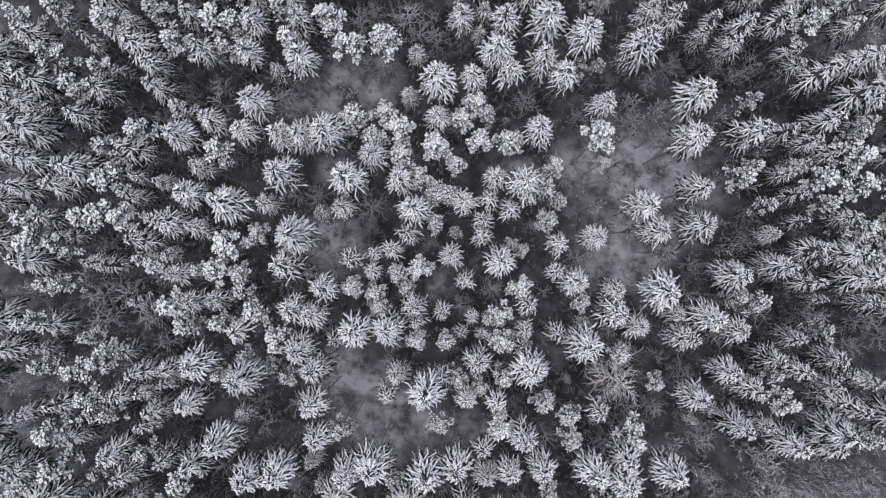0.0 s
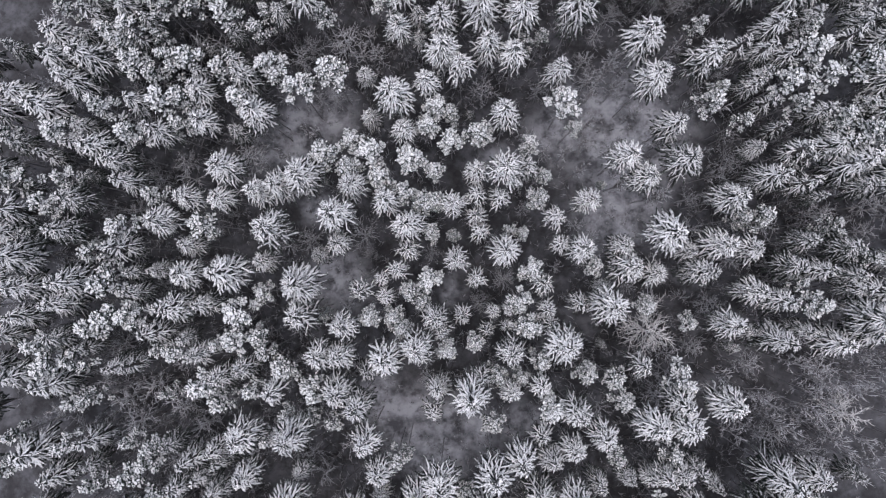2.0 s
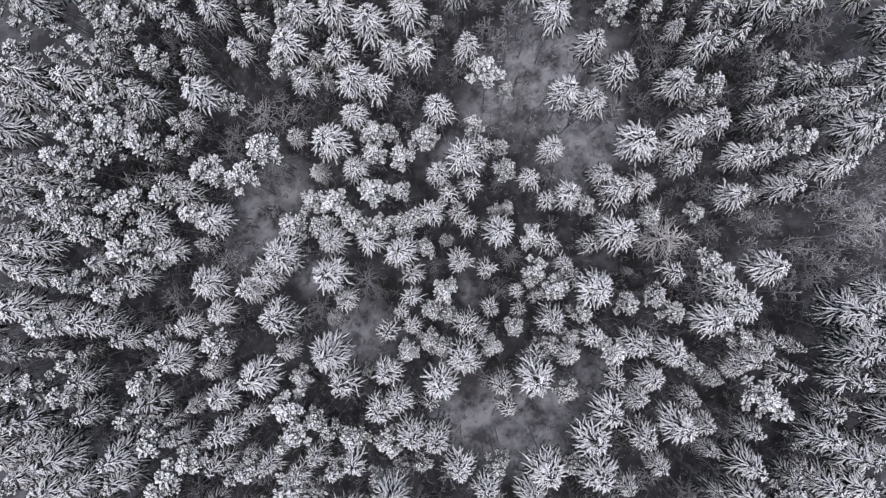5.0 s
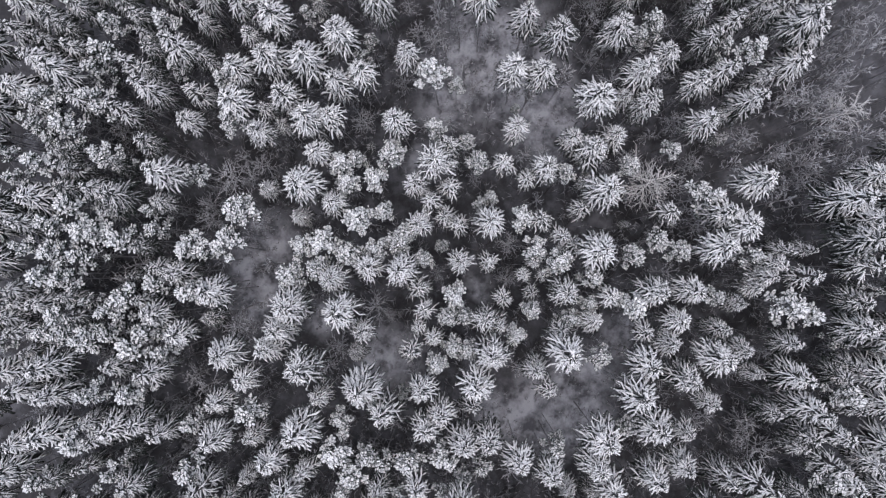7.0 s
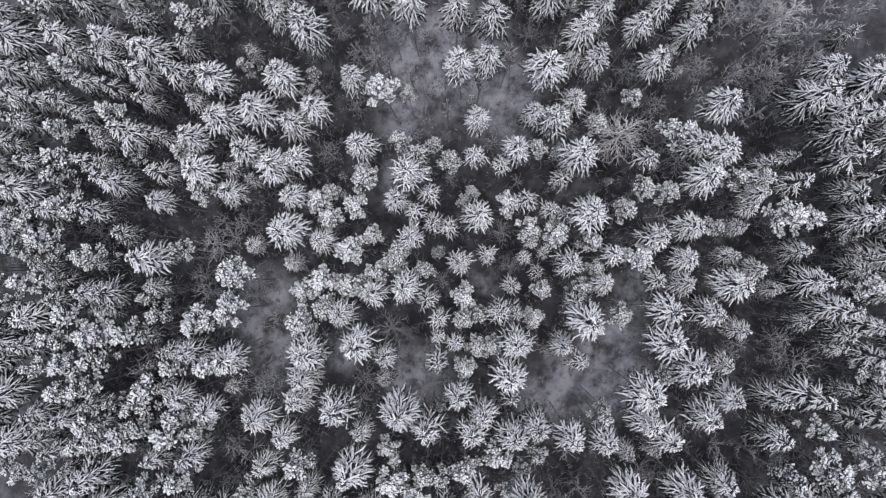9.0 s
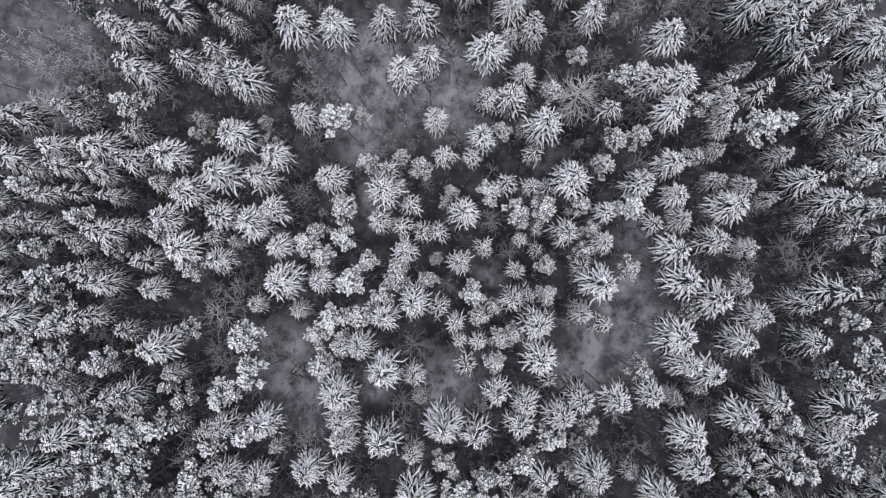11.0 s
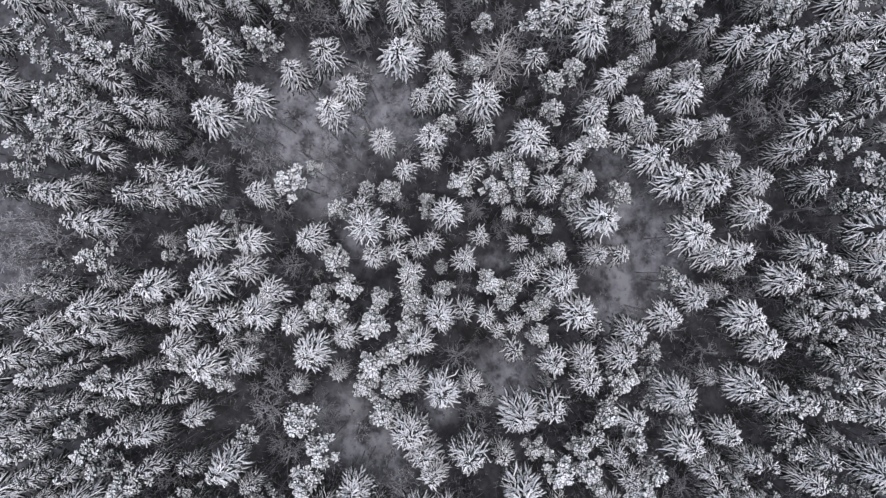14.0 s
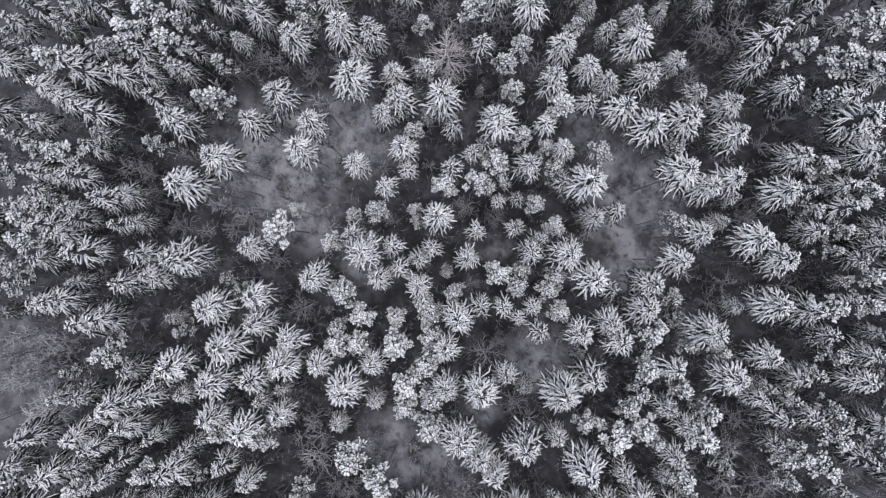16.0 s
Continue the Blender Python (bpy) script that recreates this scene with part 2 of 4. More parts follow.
def spruce_meshes(k, depth=5.6, loose=0.0, coarse=False, bold=1.0, tall=15.0, radius=2.0):
    """A spruce tall metres high with a crown of radius metres, whose boughs spring from the upper depth metres and hang."""
    number, rng = k, random.Random(100 + k)
    trunk, dry, boughs = Shape(), Shape(), []
    sway = Vector((rng.uniform(-0.2, 0.2), rng.uniform(-0.2, 0.2), 0))
    trunk.tube([Vector((0, 0, -0.4)), Vector((0, 0, 0.6)), Vector((0, 0, tall * 0.5)) + sway, Vector((0, 0, tall * 0.97))],
               [0.10, 0.06, 0.045, 0.02], 6)
    rings = (3 if bold > 1 else 4) if depth < 4.5 else 6
    turn = rng.uniform(0, 6)
    for i in range(rings):
        f = (i + 0.35) / rings
        z = tall - 0.2 - f * depth
        reach = radius * (0.20 + 0.84 * min(1.0, f * (1.35 if depth < 4.5 else 1.7)) ** 0.8)
        if depth >= 4.5 and i == 5:
            reach *= 0.88
        count = (4, 6, 7, 7, 7, 6)[i] if bold == 1 else (4, 6, 7)[i]
        turn += rng.uniform(0.35, 0.8)
        for j in range(count):
            a = turn + 2 * math.pi * (j + rng.uniform(-0.28, 0.28)) / count
            length = reach * rng.uniform(0.76, 1.05)
            if rng.random() < loose:
                continue
            forks = (1, 3, 4, 4, 4, 3)[i] if bold == 1 else (1, 2, 3)[i]
            boughs.append(bough(Vector((0, 0, z + rng.uniform(-0.25, 0.25))), a, length, 0.50 + 0.62 * f + rng.uniform(-0.12, 0.18), rng, forks, coarse, bold))
    tip = Shape()
    tip.slot = 1
    tip.strand([Vector((0, 0, tall - 1.0)), Vector((0, 0, tall - 0.3)), Vector((0.02, 0, tall + 0.15))], [0.13, 0.11], 1.0)
    for i in range(14):
        a, h = i * 2.4 + rng.uniform(-0.4, 0.4), 0.25 + 0.075 * i
        p = Vector((0, 0, tall - h))
        if bold > 1 and i % 2:
            continue
        way = Vector((math.cos(a), math.sin(a), rng.uniform(0.0, 0.5))) * (0.22 + 0.028 * i) * rng.uniform(0.8, 1.2)
        tip.bud(p, p + way, rng.uniform(0.08, 0.12) * bold)
    boughs.append(tip)
    dry.slot = 1
    core, sides = len(dry.points), 12
    for h, w in ((1.4, 0.05), (2.6, 0.18), (max(3.4, depth * 0.75), 0.34), (max(4.6, depth + 0.6), 0.24), (max(6.0, depth + 2.0), 0.07)):
        for j in range(sides):
            a, r = 2 * math.pi * j / sides, radius * w * (0.85 if j % 2 else 0.4) * rng.uniform(0.8, 1.2)
            dry.points.append(Vector((math.cos(a) * r, math.sin(a) * r, tall - h - (0.5 if j % 2 else 0.0))))
    for i in range(4):
        for j in range(sides):
            k = (j + 1) % sides
            dry.face(core + i * sides + j, core + (i + 1) * sides + j, core + (i + 1) * sides + k, core + i * sides + k)
    for i in range(20):
        a, z = i * 2.4 + rng.uniform(-0.3, 0.3), tall - depth - 0.4 - i * 0.42
        r = Vector((0, 0, z))
        o = Vector((math.cos(a), math.sin(a), 0)) * radius * rng.uniform(0.4, 0.75) * (1 - 0.025 * i)
        dry.strand([r, r + o * 0.6 - UP * 0.1, r + o - UP * rng.uniform(0.2, 0.5)], [0.03, 0.03])
    return trunk.mesh("trunk", BARK), dry.mesh("dry_branches", NEEDLES, BRUSH), boughs, "bough", (NEEDLES, THIN if number % 5 == 3 else SNOW)


def pine_meshes(k, shaggy=False, tall=14.0, radius=1.6):
    """A pine: bare stem, a few limbs, and rounded clumps of needle tufts caked with snow; a shaggy one has a deeper crown of longer tufts."""
    rng = random.Random(300 + k)
    trunk, dry, clumps = Shape(), Shape(), []
    snowy = (0.90, 0.78, 0.66, 0.84)[k % 4]
    lean = Vector((rng.uniform(-0.2, 0.2), rng.uniform(-0.2, 0.2), 0))
    trunk.tube([Vector((0, 0, -0.4)), Vector((0, 0, 0.6)), Vector((0, 0, tall * 0.6)) + lean * 0.5, Vector((0, 0, tall - 1.2)) + lean],
               [0.11, 0.075, 0.055, 0.03], 6)
    limbs = 13
    spread = (0.62, 0.76, 0.70, 0.82)[k % 4]
    for i in range(limbs):
        f = i / (limbs - 1)
        a = i * 2.4 + rng.uniform(-0.5, 0.5)
        root = Vector((0, 0, tall - 1.6 - (4.4 if shaggy else 3.0) * f)) + lean * 0.9
        out = Vector((math.cos(a), math.sin(a), 0))
        end = root + out * radius * (0.06 + spread * f ** 0.55) * rng.uniform(0.75, 1.15) + UP * rng.uniform(0.4, 1.0)
        dry.strand([root, (root + end) / 2 - UP * 0.1, end], [0.06, 0.045])
        s = Shape()
        size = rng.uniform(0.36, 0.60) * radius / 1.6
        s.slot = 0 if shaggy else 1
        s.lump(end - UP * 0.22, size * (0.7 if shaggy else 0.9), rng, 0.55)
        bits = 16 if shaggy else 20
        for q in range(bits):
            g = (q + 0.5) / bits
            b = q * 2.4 + rng.uniform(-0.5, 0.5)
            up = 1.0 - 1.15 * g
            flat = math.sqrt(max(0.0, 1 - up * up))
            d = Vector((math.cos(b) * flat, math.sin(b) * flat, up))
            s.slot = 1 if rng.random() < snowy * (1.1 if up > 0.1 else 0.8) else 0
            p = end + Vector((d.x, d.y, d.z * 0.65)) * size * rng.uniform(0.65, 1.05)
            way = (d + Vector((rng.uniform(-0.9, 0.9), rng.uniform(-0.9, 0.9), rng.uniform(-0.2, 0.5)))).normalized()
            if shaggy and q % 2:
                way = (d * 0.7 + Vector((rng.uniform(-0.8, 0.8), rng.uniform(-0.8, 0.8), rng.uniform(-0.5, 0.1)))).normalized() * rng.uniform(0.26, 0.44)
                base = end + d * size * 0.5
                bow = Vector((rng.uniform(-0.12, 0.12), rng.uniform(-0.12, 0.12), 0.06))
                w = rng.uniform(0.075, 0.115)
                s.strand([base, base + way * 0.5 + bow, base + way, base + way * 1.15], [w * 0.7, w, w * rng.uniform(0.7, 1.0)], 0.95)
            elif shaggy:
                s.lump(p - d * size * 0.1, rng.uniform(0.13, 0.21), rng, 0.8, way, rng.uniform(0.4, 1.2))
            elif q % 2:
                s.lump(p - d * size * 0.15, rng.uniform(0.12, 0.20), rng, 0.9, way, rng.uniform(0.2, 0.9))
            else:
                w = rng.uniform(0.07, 0.12)
                s.bud(p - way * rng.uniform(0.12, 0.3), p + way * rng.uniform(0.05, 0.16), w)
        clumps.append(s)
    for i in range(9):
        a, z = i * 2.4, tall - 5.4 - i * 0.6
        r = Vector((0, 0, z)) + lean * 0.6
        o = Vector((math.cos(a), math.sin(a), 0.1)) * radius * rng.uniform(0.4, 0.8)
        dry.strand([r, r + o * 0.6, r + o - UP * 0.3], [0.04, 0.03])
    return trunk.mesh("trunk", BARK), dry.mesh("dry_branches", BARK), clumps, "snowy_clump", (TUFT, FROST)


def bare_meshes(k, coarse=False, tall=9.0, radius=2.0, steep=0.0, stem=1.0, frosted=False, thick=1.0):
    """A leafless tree: stem, rising limbs that fork, and fine frosted twigs."""
    rng = random.Random(500 + k)
    trunk, limbs = Shape(), []
    trunk.tube([Vector((0, 0, -0.4)), Vector((0, 0, 0.5)), Vector((0.1, 0, tall * 0.5)), Vector((0, 0.1, tall * 0.85))], [0.16 * stem, 0.11 * stem, 0.07 * stem, 0.025], 6)

    def reed(s, p, q, w):
        w *= thick
        if w < 0.03 * thick:
            s.strand([p, q], [w * 1.25])
            return
        m = (p + q) / 2 + Vector((rng.uniform(-0.05, 0.05), rng.uniform(-0.05, 0.05), 0.05)) * (q - p).length
        s.strand([p, m, q], [w, w * 0.8])

    for i in range(17 if not frosted else 26):
        if coarse and i % 3 == 0:
            continue
        s = Shape()
        f = min(1.0, i / 16)
        a = i * 2.4 + rng.uniform(-0.5, 0.5)
        root = Vector((0.05, 0, tall * (0.86 - 0.46 * f)))
        reach = radius * (0.35 + 0.70 * f ** 0.6) * rng.uniform(0.7, 1.15)
        end = root + Vector((math.cos(a), math.sin(a), rng.uniform(0.3, 0.8) + steep)) * reach
        reed(s, root, end, 0.05)
        for j in range(4 if coarse else 5):
            p = root.lerp(end, 0.18 + 0.16 * j)
            b = a + (1 if j % 2 else -1) * rng.uniform(0.25, 0.9)
            q = p + Vector((math.cos(b), math.sin(b), rng.uniform(-0.1, 0.6))) * reach * rng.uniform(0.28, 0.5)
            reed(s, p, q, 0.034)
            for m in range(1 if coarse else 4 if frosted else 3):
                r = p.lerp(q, 0.25 + 0.25 * m)
                c = b + rng.uniform(-0.9, 0.9)
                reed(s, r, r + Vector((math.cos(c), math.sin(c), rng.uniform(-0.2, 0.4))) * reach * rng.uniform(0.16, 0.32), 0.024)
        limbs.append(s)
    return trunk.mesh("trunk", BARK), None, limbs, "limb", (PALE if frosted else TWIG,)


# ---- open spots in the wood, where more snow reaches the ground and open light is painted in: x, y, radius ----
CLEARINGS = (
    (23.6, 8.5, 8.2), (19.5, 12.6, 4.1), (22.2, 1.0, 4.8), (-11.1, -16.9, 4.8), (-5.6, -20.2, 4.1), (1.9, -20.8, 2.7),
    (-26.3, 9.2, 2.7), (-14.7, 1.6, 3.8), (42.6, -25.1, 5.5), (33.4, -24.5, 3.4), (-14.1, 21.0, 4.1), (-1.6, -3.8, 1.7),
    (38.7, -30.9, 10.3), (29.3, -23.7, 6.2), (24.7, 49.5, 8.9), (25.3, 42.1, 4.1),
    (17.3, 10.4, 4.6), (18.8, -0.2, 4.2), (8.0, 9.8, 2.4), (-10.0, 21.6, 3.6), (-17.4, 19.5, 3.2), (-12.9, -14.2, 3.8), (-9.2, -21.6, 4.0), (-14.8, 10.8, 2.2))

# ---- the ground: one sheet that reaches the horizon, gently uneven under the wood ----
def lie(x, y):
    d = math.hypot(x, y)
    return (0.5 * noise.noise(Vector((x * 0.05, y * 0.05, 3.0))) + 0.12 * noise.noise(Vector((x * 0.3, y * 0.3, 7.0)))) * max(0.0, 1 - d / 160)


def build_ground():
    steps = [1.25 * i for i in range(52)] + [68, 76, 86, 98, 110, 125, 150, 200, 300, 500, 900, 1600, 3000]
    axis = [-v for v in reversed(steps[1:])] + steps
    n = len(axis)
    points = [(x, y, lie(x, y)) for y in axis for x in axis]
    faces = [(j * n + i, j * n + i + 1, j * n + n + i + 1, j * n + n + i) for j in range(n - 1) for i in range(n - 1)]
    me = bpy.data.meshes.new("ground")
    me.from_pydata(points, [], faces)
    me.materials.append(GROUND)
    # clearings are lighter: deeper snow, and the open light painted into the colour
    drift_light = me.attributes.new("drift_light", "FLOAT", "POINT")
    drift_light.data.foreach_set("value", [max(max(0.0, min(1.0, 1.8 - 1.4 * math.hypot(x - u, y - v) / r + 0.5 * noise.noise(Vector((x * 0.2, y * 0.2, 5.0)))))
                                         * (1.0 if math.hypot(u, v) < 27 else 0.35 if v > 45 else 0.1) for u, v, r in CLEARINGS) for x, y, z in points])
    me.shade_smooth()
    tagged(new("ground", me), "forest floor under thin grey trodden-looking snow and litter, with canopy shade painted in", "ground", kind="structure")


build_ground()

# ---- the trees ----
KINDS = {
    "spruce": [spruce_meshes(k, (3.4, 4.0, 3.0, 3.7)[k % 4], (0.0, 0.06, 0.12)[k % 3]) for k in range(9)],
    "young_spruce": [spruce_meshes(40 + k, (3.0, 3.6, 2.6)[k % 3], 0.04, False, 1.25) for k in range(6)],
    "deep_spruce": [spruce_meshes(20 + k, (4.6, 5.6, 4.6, 6.2)[k % 4], (0.04, 0.10, 0.18)[k % 3], k > 4) for k in range(9)],
    "pine": [pine_meshes(k, k > 7) for k in range(12)],
    "bare": [bare_meshes(k) for k in range(6)],
    "pale_bare": [bare_meshes(60 + k, frosted=True) for k in range(3)],
}
CROWN = {"spruce": "crown", "young_spruce": "crown", "deep_spruce": "crown", "pine": "crown", "bare": "branchwork", "pale_bare": "branchwork"}
JOINED, PIECES = {}, {}
for kind, variants in KINDS.items():
    for k, (trunk, dry, shapes, name, mats) in enumerate(variants):
        whole = Shape()
        for sh in shapes:
            whole.add(sh)
        JOINED[kind, k] = whole.mesh(CROWN[kind], *mats)
        if kind.endswith("spruce"):
            PIECES[kind, k] = [(sh.only(0).mesh(name, NEEDLES), sh.only(1).mesh("snow_load", mats[1])) for sh in shapes[:-1]]
            PIECES[kind, k].append((shapes[-1].only(1).mesh("leader", mats[1]), None))
        else:
            PIECES[kind, k] = [(sh.mesh(name, *mats), None) for sh in shapes]
NATIVE = {"spruce": (15.0, 2.0), "pine": (14.0, 1.6), "bare": (9.0, 2.0)}
NEAR = {"spruce": 14.5, "pine": 20.0, "bare": 22.0}
NAMES = {"spruce": "spruce", "pine": "pine", "bare": "leafless_tree"}
LABELS = {
    ("spruce", 0): "tall spruce with drooping boughs heavily laden with snow",
    ("spruce", 1): "slender young spruce with snow-covered boughs in the wood",
    ("pine", 0): "pine with a rounded crown of snow-caked needle clumps",
    ("pine", 1): "small pine with ragged snow-covered tufts",
    ("bare", 0): "leafless tree with fine grey frosted twigs, standing in snow",
    ("bare", 1): "small leafless tree with thin frosted twigs",
}
GROUPS = {"spruce": "spruces of the wood", "pine": "pines of the wood", "bare": "leafless trees of the wood"}
pick = random.Random(7)
FEET = []


def plant(kind, places):
    """Trees of one kind: x, y, height, crown radius. Those in the middle of the wood have each bough as a part."""
    for x, y, tall, radius in places:
        native_tall, native_radius = NATIVE[kind]
        z = lie(x, y)
        thing = new(NAMES[kind])
        thing.empty_display_size = 0.3
        away = math.hypot(x, y)
        form, k = kind, pick.randrange(len(KINDS[kind]))
        if kind == "spruce" and (away > 24 or away > 14 and pick.random() < 0.55):
            form, k = "deep_spruce", pick.randrange(5) if away < 32 else pick.randrange(5, 9)
        elif kind == "spruce" and radius < 1.62:
            form, k = "young_spruce", pick.randrange(6)
        elif kind == "bare" and radius > 2.35:
            form, k = "pale_bare", pick.randrange(3)
        elif kind == "pine":
            k = pick.randrange(8) if away < 25 else pick.randrange(8, 12)
        trunk, dry, shapes, name, mats = KINDS[form][k]
        new("trunk", trunk).parent = thing
        if dry:
            lower = new("dry_branchwork", dry)
            lower.parent = thing
            tagged(lower, kind="stuff")
        if away < NEAR[kind]:
            for me, load in PIECES[form, k]:
                piece = new("leader" if kind == "spruce" and not load else name, me)
                piece.parent = thing
                if load:
                    snow = new("snow_load", load)
                    snow.parent = piece
                    tagged(snow, "white snow caked along the bough")
        else:
            crown = new(CROWN[kind], JOINED[form, k])
            crown.parent = thing
            tagged(crown, kind="stuff")
        wide = radius / native_radius * pick.uniform(0.95, 1.08) * (1.14 if kind == "pine" else 0.93 if away > 30 else 1.0)
        turn = Euler((radians(pick.uniform(-1.5, 1.5)), radians(pick.uniform(-1.5, 1.5)), pick.uniform(0, 6.28))).to_matrix().to_4x4()
        shift = turn @ Vector((0, 0, tall - z))
        thing.matrix_world = (Matrix.Translation((x - shift.x, y - shift.y, z)) @ turn
                              @ Matrix.Diagonal((wide, wide, (tall - z) / native_tall, 1)))
        small = {"spruce": radius < 1.3, "pine": radius < 1.15, "bare": radius < 1.6}[kind]
        label = "leafless tree with dense pale twigs covered in rime" if form == "pale_bare" else LABELS[kind, int(small)]
        tagged(thing, label, "tree", GROUPS[kind])
        FEET.append((x, y))


plant("spruce", (
    (10.6, 1.3, 14.1, 1.60), (2.9, 2.0, 13.2, 1.44), (9.1, 6.8, 14.9, 1.75), (5.9, 4.8, 13.2, 1.44), (6.8, 6.8, 18.3, 2.31), (3.1, 3.7, 12.7, 1.33),
    (3.6, 5.7, 13.8, 1.55), (4.4, 7.8, 14.6, 1.70), (1.1, 5.4, 14.6, 1.70), (-5.3, 7.7, 15.5, 1.85), (-8.3, 10.1, 15.5, 1.85), (-4.0, 4.6, 16.6, 2.04),
    (-10.3, 7.5, 18.3, 2.31), (-4.7, 2.3, 13.5, 1.49), (-11.3, 5.0, 14.3, 1.65), (-6.1, 0.7, 13.5, 1.49), (-8.1, 0.2, 12.4, 1.28), (-10.4, -0.4, 13.8, 1.55),
    (-8.2, -1.6, 12.9, 1.39), (-12.8, -3.1, 16.3, 1.99), (-0.2, -0.1, 14.6, 1.70), (-9.7, -7.4, 17.1, 2.13), (-6.4, -7.3, 17.1, 2.13), (-3.9, -5.0, 15.2, 1.80),
))
plant("spruce", (
    (-3.8, -6.8, 13.2, 1.44), (-5.6, -11.9, 14.6, 1.70), (-1.2, -5.8, 12.1, 1.22), (-2.5, -13.1, 18.8, 2.40), (-1.1, -12.2, 13.5, 1.49), (0.8, -7.9, 11.5, 1.11),
    (2.4, -10.5, 15.7, 1.90), (2.0, -6.3, 11.5, 1.11), (2.9, -8.2, 11.0, 0.99), (1.2, -2.6, 12.4, 1.28), (3.7, -6.6, 11.5, 1.11), (7.6, -10.9, 17.7, 2.22),
    (7.1, -9.1, 12.7, 1.33), (7.3, -7.6, 13.5, 1.49), (10.7, -7.9, 12.9, 1.39), (7.6, -4.9, 13.5, 1.49), (12.0, -2.5, 16.3, 1.99), (10.4, -1.5, 13.5, 1.49),
    (4.8, -0.5, 15.7, 1.90), (20.2, 2.3, 15.7, 1.90), (23.2, 2.8, 18.3, 2.31), (14.3, 1.9, 14.6, 1.70), (18.8, 5.0, 16.0, 1.95), (24.6, 6.7, 15.2, 1.80),
))
plant("spruce", (
    (23.2, 11.4, 17.7, 2.22), (15.1, 15.1, 15.5, 1.85), (8.3, 12.4, 17.1, 2.13), (11.1, 18.2, 15.5, 1.85), (13.0, 21.7, 17.1, 2.13), (9.2, 19.9, 15.5, 1.85),
    (9.4, 23.1, 17.7, 2.22), (5.6, 14.4, 9.9, 0.76), (5.6, 18.3, 15.5, 1.85), (4.4, 20.1, 17.1, 2.13), (5.2, 23.6, 16.0, 1.95), (3.2, 25.4, 12.7, 1.33),
    (2.8, 23.4, 11.5, 1.11), (2.0, 17.8, 15.5, 1.85), (0.8, 24.2, 14.9, 1.75), (-1.6, 17.4, 17.1, 2.13), (-1.6, 14.2, 14.3, 1.65), (-3.9, 21.2, 12.1, 1.22),
    (-4.6, 16.8, 12.1, 1.22), (-15.2, 19.6, 16.6, 2.04), (-12.5, 12.2, 17.1, 2.13), (-15.2, 12.1, 16.0, 1.95), (-20.1, 15.5, 16.0, 1.95), (-17.6, 12.2, 15.5, 1.85),
))
plant("spruce", (
    (-21.6, 12.7, 14.6, 1.70), (-16.5, 7.8, 18.8, 2.40), (-13.9, 4.5, 12.1, 1.22), (-19.3, 5.4, 13.8, 1.55), (-22.4, 5.2, 18.3, 2.31), (-15.4, 2.0, 18.8, 2.40),
    (-16.6, -0.9, 17.1, 2.13), (-24.4, -4.6, 14.3, 1.65), (-15.9, -5.3, 16.0, 1.95), (-22.0, -7.8, 14.1, 1.60), (-14.2, -5.9, 15.5, 1.85), (-20.8, -12.2, 17.1, 2.13),
    (-15.4, -9.4, 15.7, 1.90), (-12.1, -8.5, 13.2, 1.44), (-14.0, -11.4, 16.0, 1.95), (-14.1, -15.0, 15.7, 1.90), (-13.5, -18.2, 15.5, 1.85), (-10.7, -21.9, 15.5, 1.85),
    (-6.8, -14.5, 12.9, 1.39), (-7.9, -20.6, 17.1, 2.13), (-4.4, -24.0, 17.4, 2.18), (-2.5, -20.8, 18.3, 2.31), (0.4, -20.6, 17.1, 2.13), (1.1, -24.9, 16.3, 1.99),
))
plant("spruce", (
    (1.4, -14.6, 13.5, 1.49), (3.4, -21.9, 14.6, 1.70), (3.1, -19.5, 13.5, 1.49), (5.7, -21.5, 14.9, 1.75), (4.4, -14.6, 14.1, 1.60), (7.0, -18.0, 16.3, 1.99),
    (8.8, -21.0, 15.5, 1.85), (13.7, -20.8, 17.1, 2.13), (12.2, -13.3, 9.3, 0.64), (14.6, -15.5, 14.1, 1.60), (12.8, -8.7, 17.7, 2.22), (13.5, -7.1, 12.1, 1.22),
    (18.6, -7.0, 14.1, 1.60), (23.0, -8.1, 15.7, 1.90), (15.9, -5.5, 16.6, 2.04), (22.8, -6.0, 12.7, 1.33), (25.2, -6.1, 16.0, 1.95), (16.1, -3.5, 14.6, 1.70),
    (19.7, -3.3, 18.8, 2.40), (35.0, 6.3, 12.7, 1.33), (33.8, 12.7, 13.5, 1.49), (29.0, 11.9, 17.7, 2.22), (23.1, 15.2, 18.8, 2.40), (27.8, 21.1, 14.3, 1.65),
))
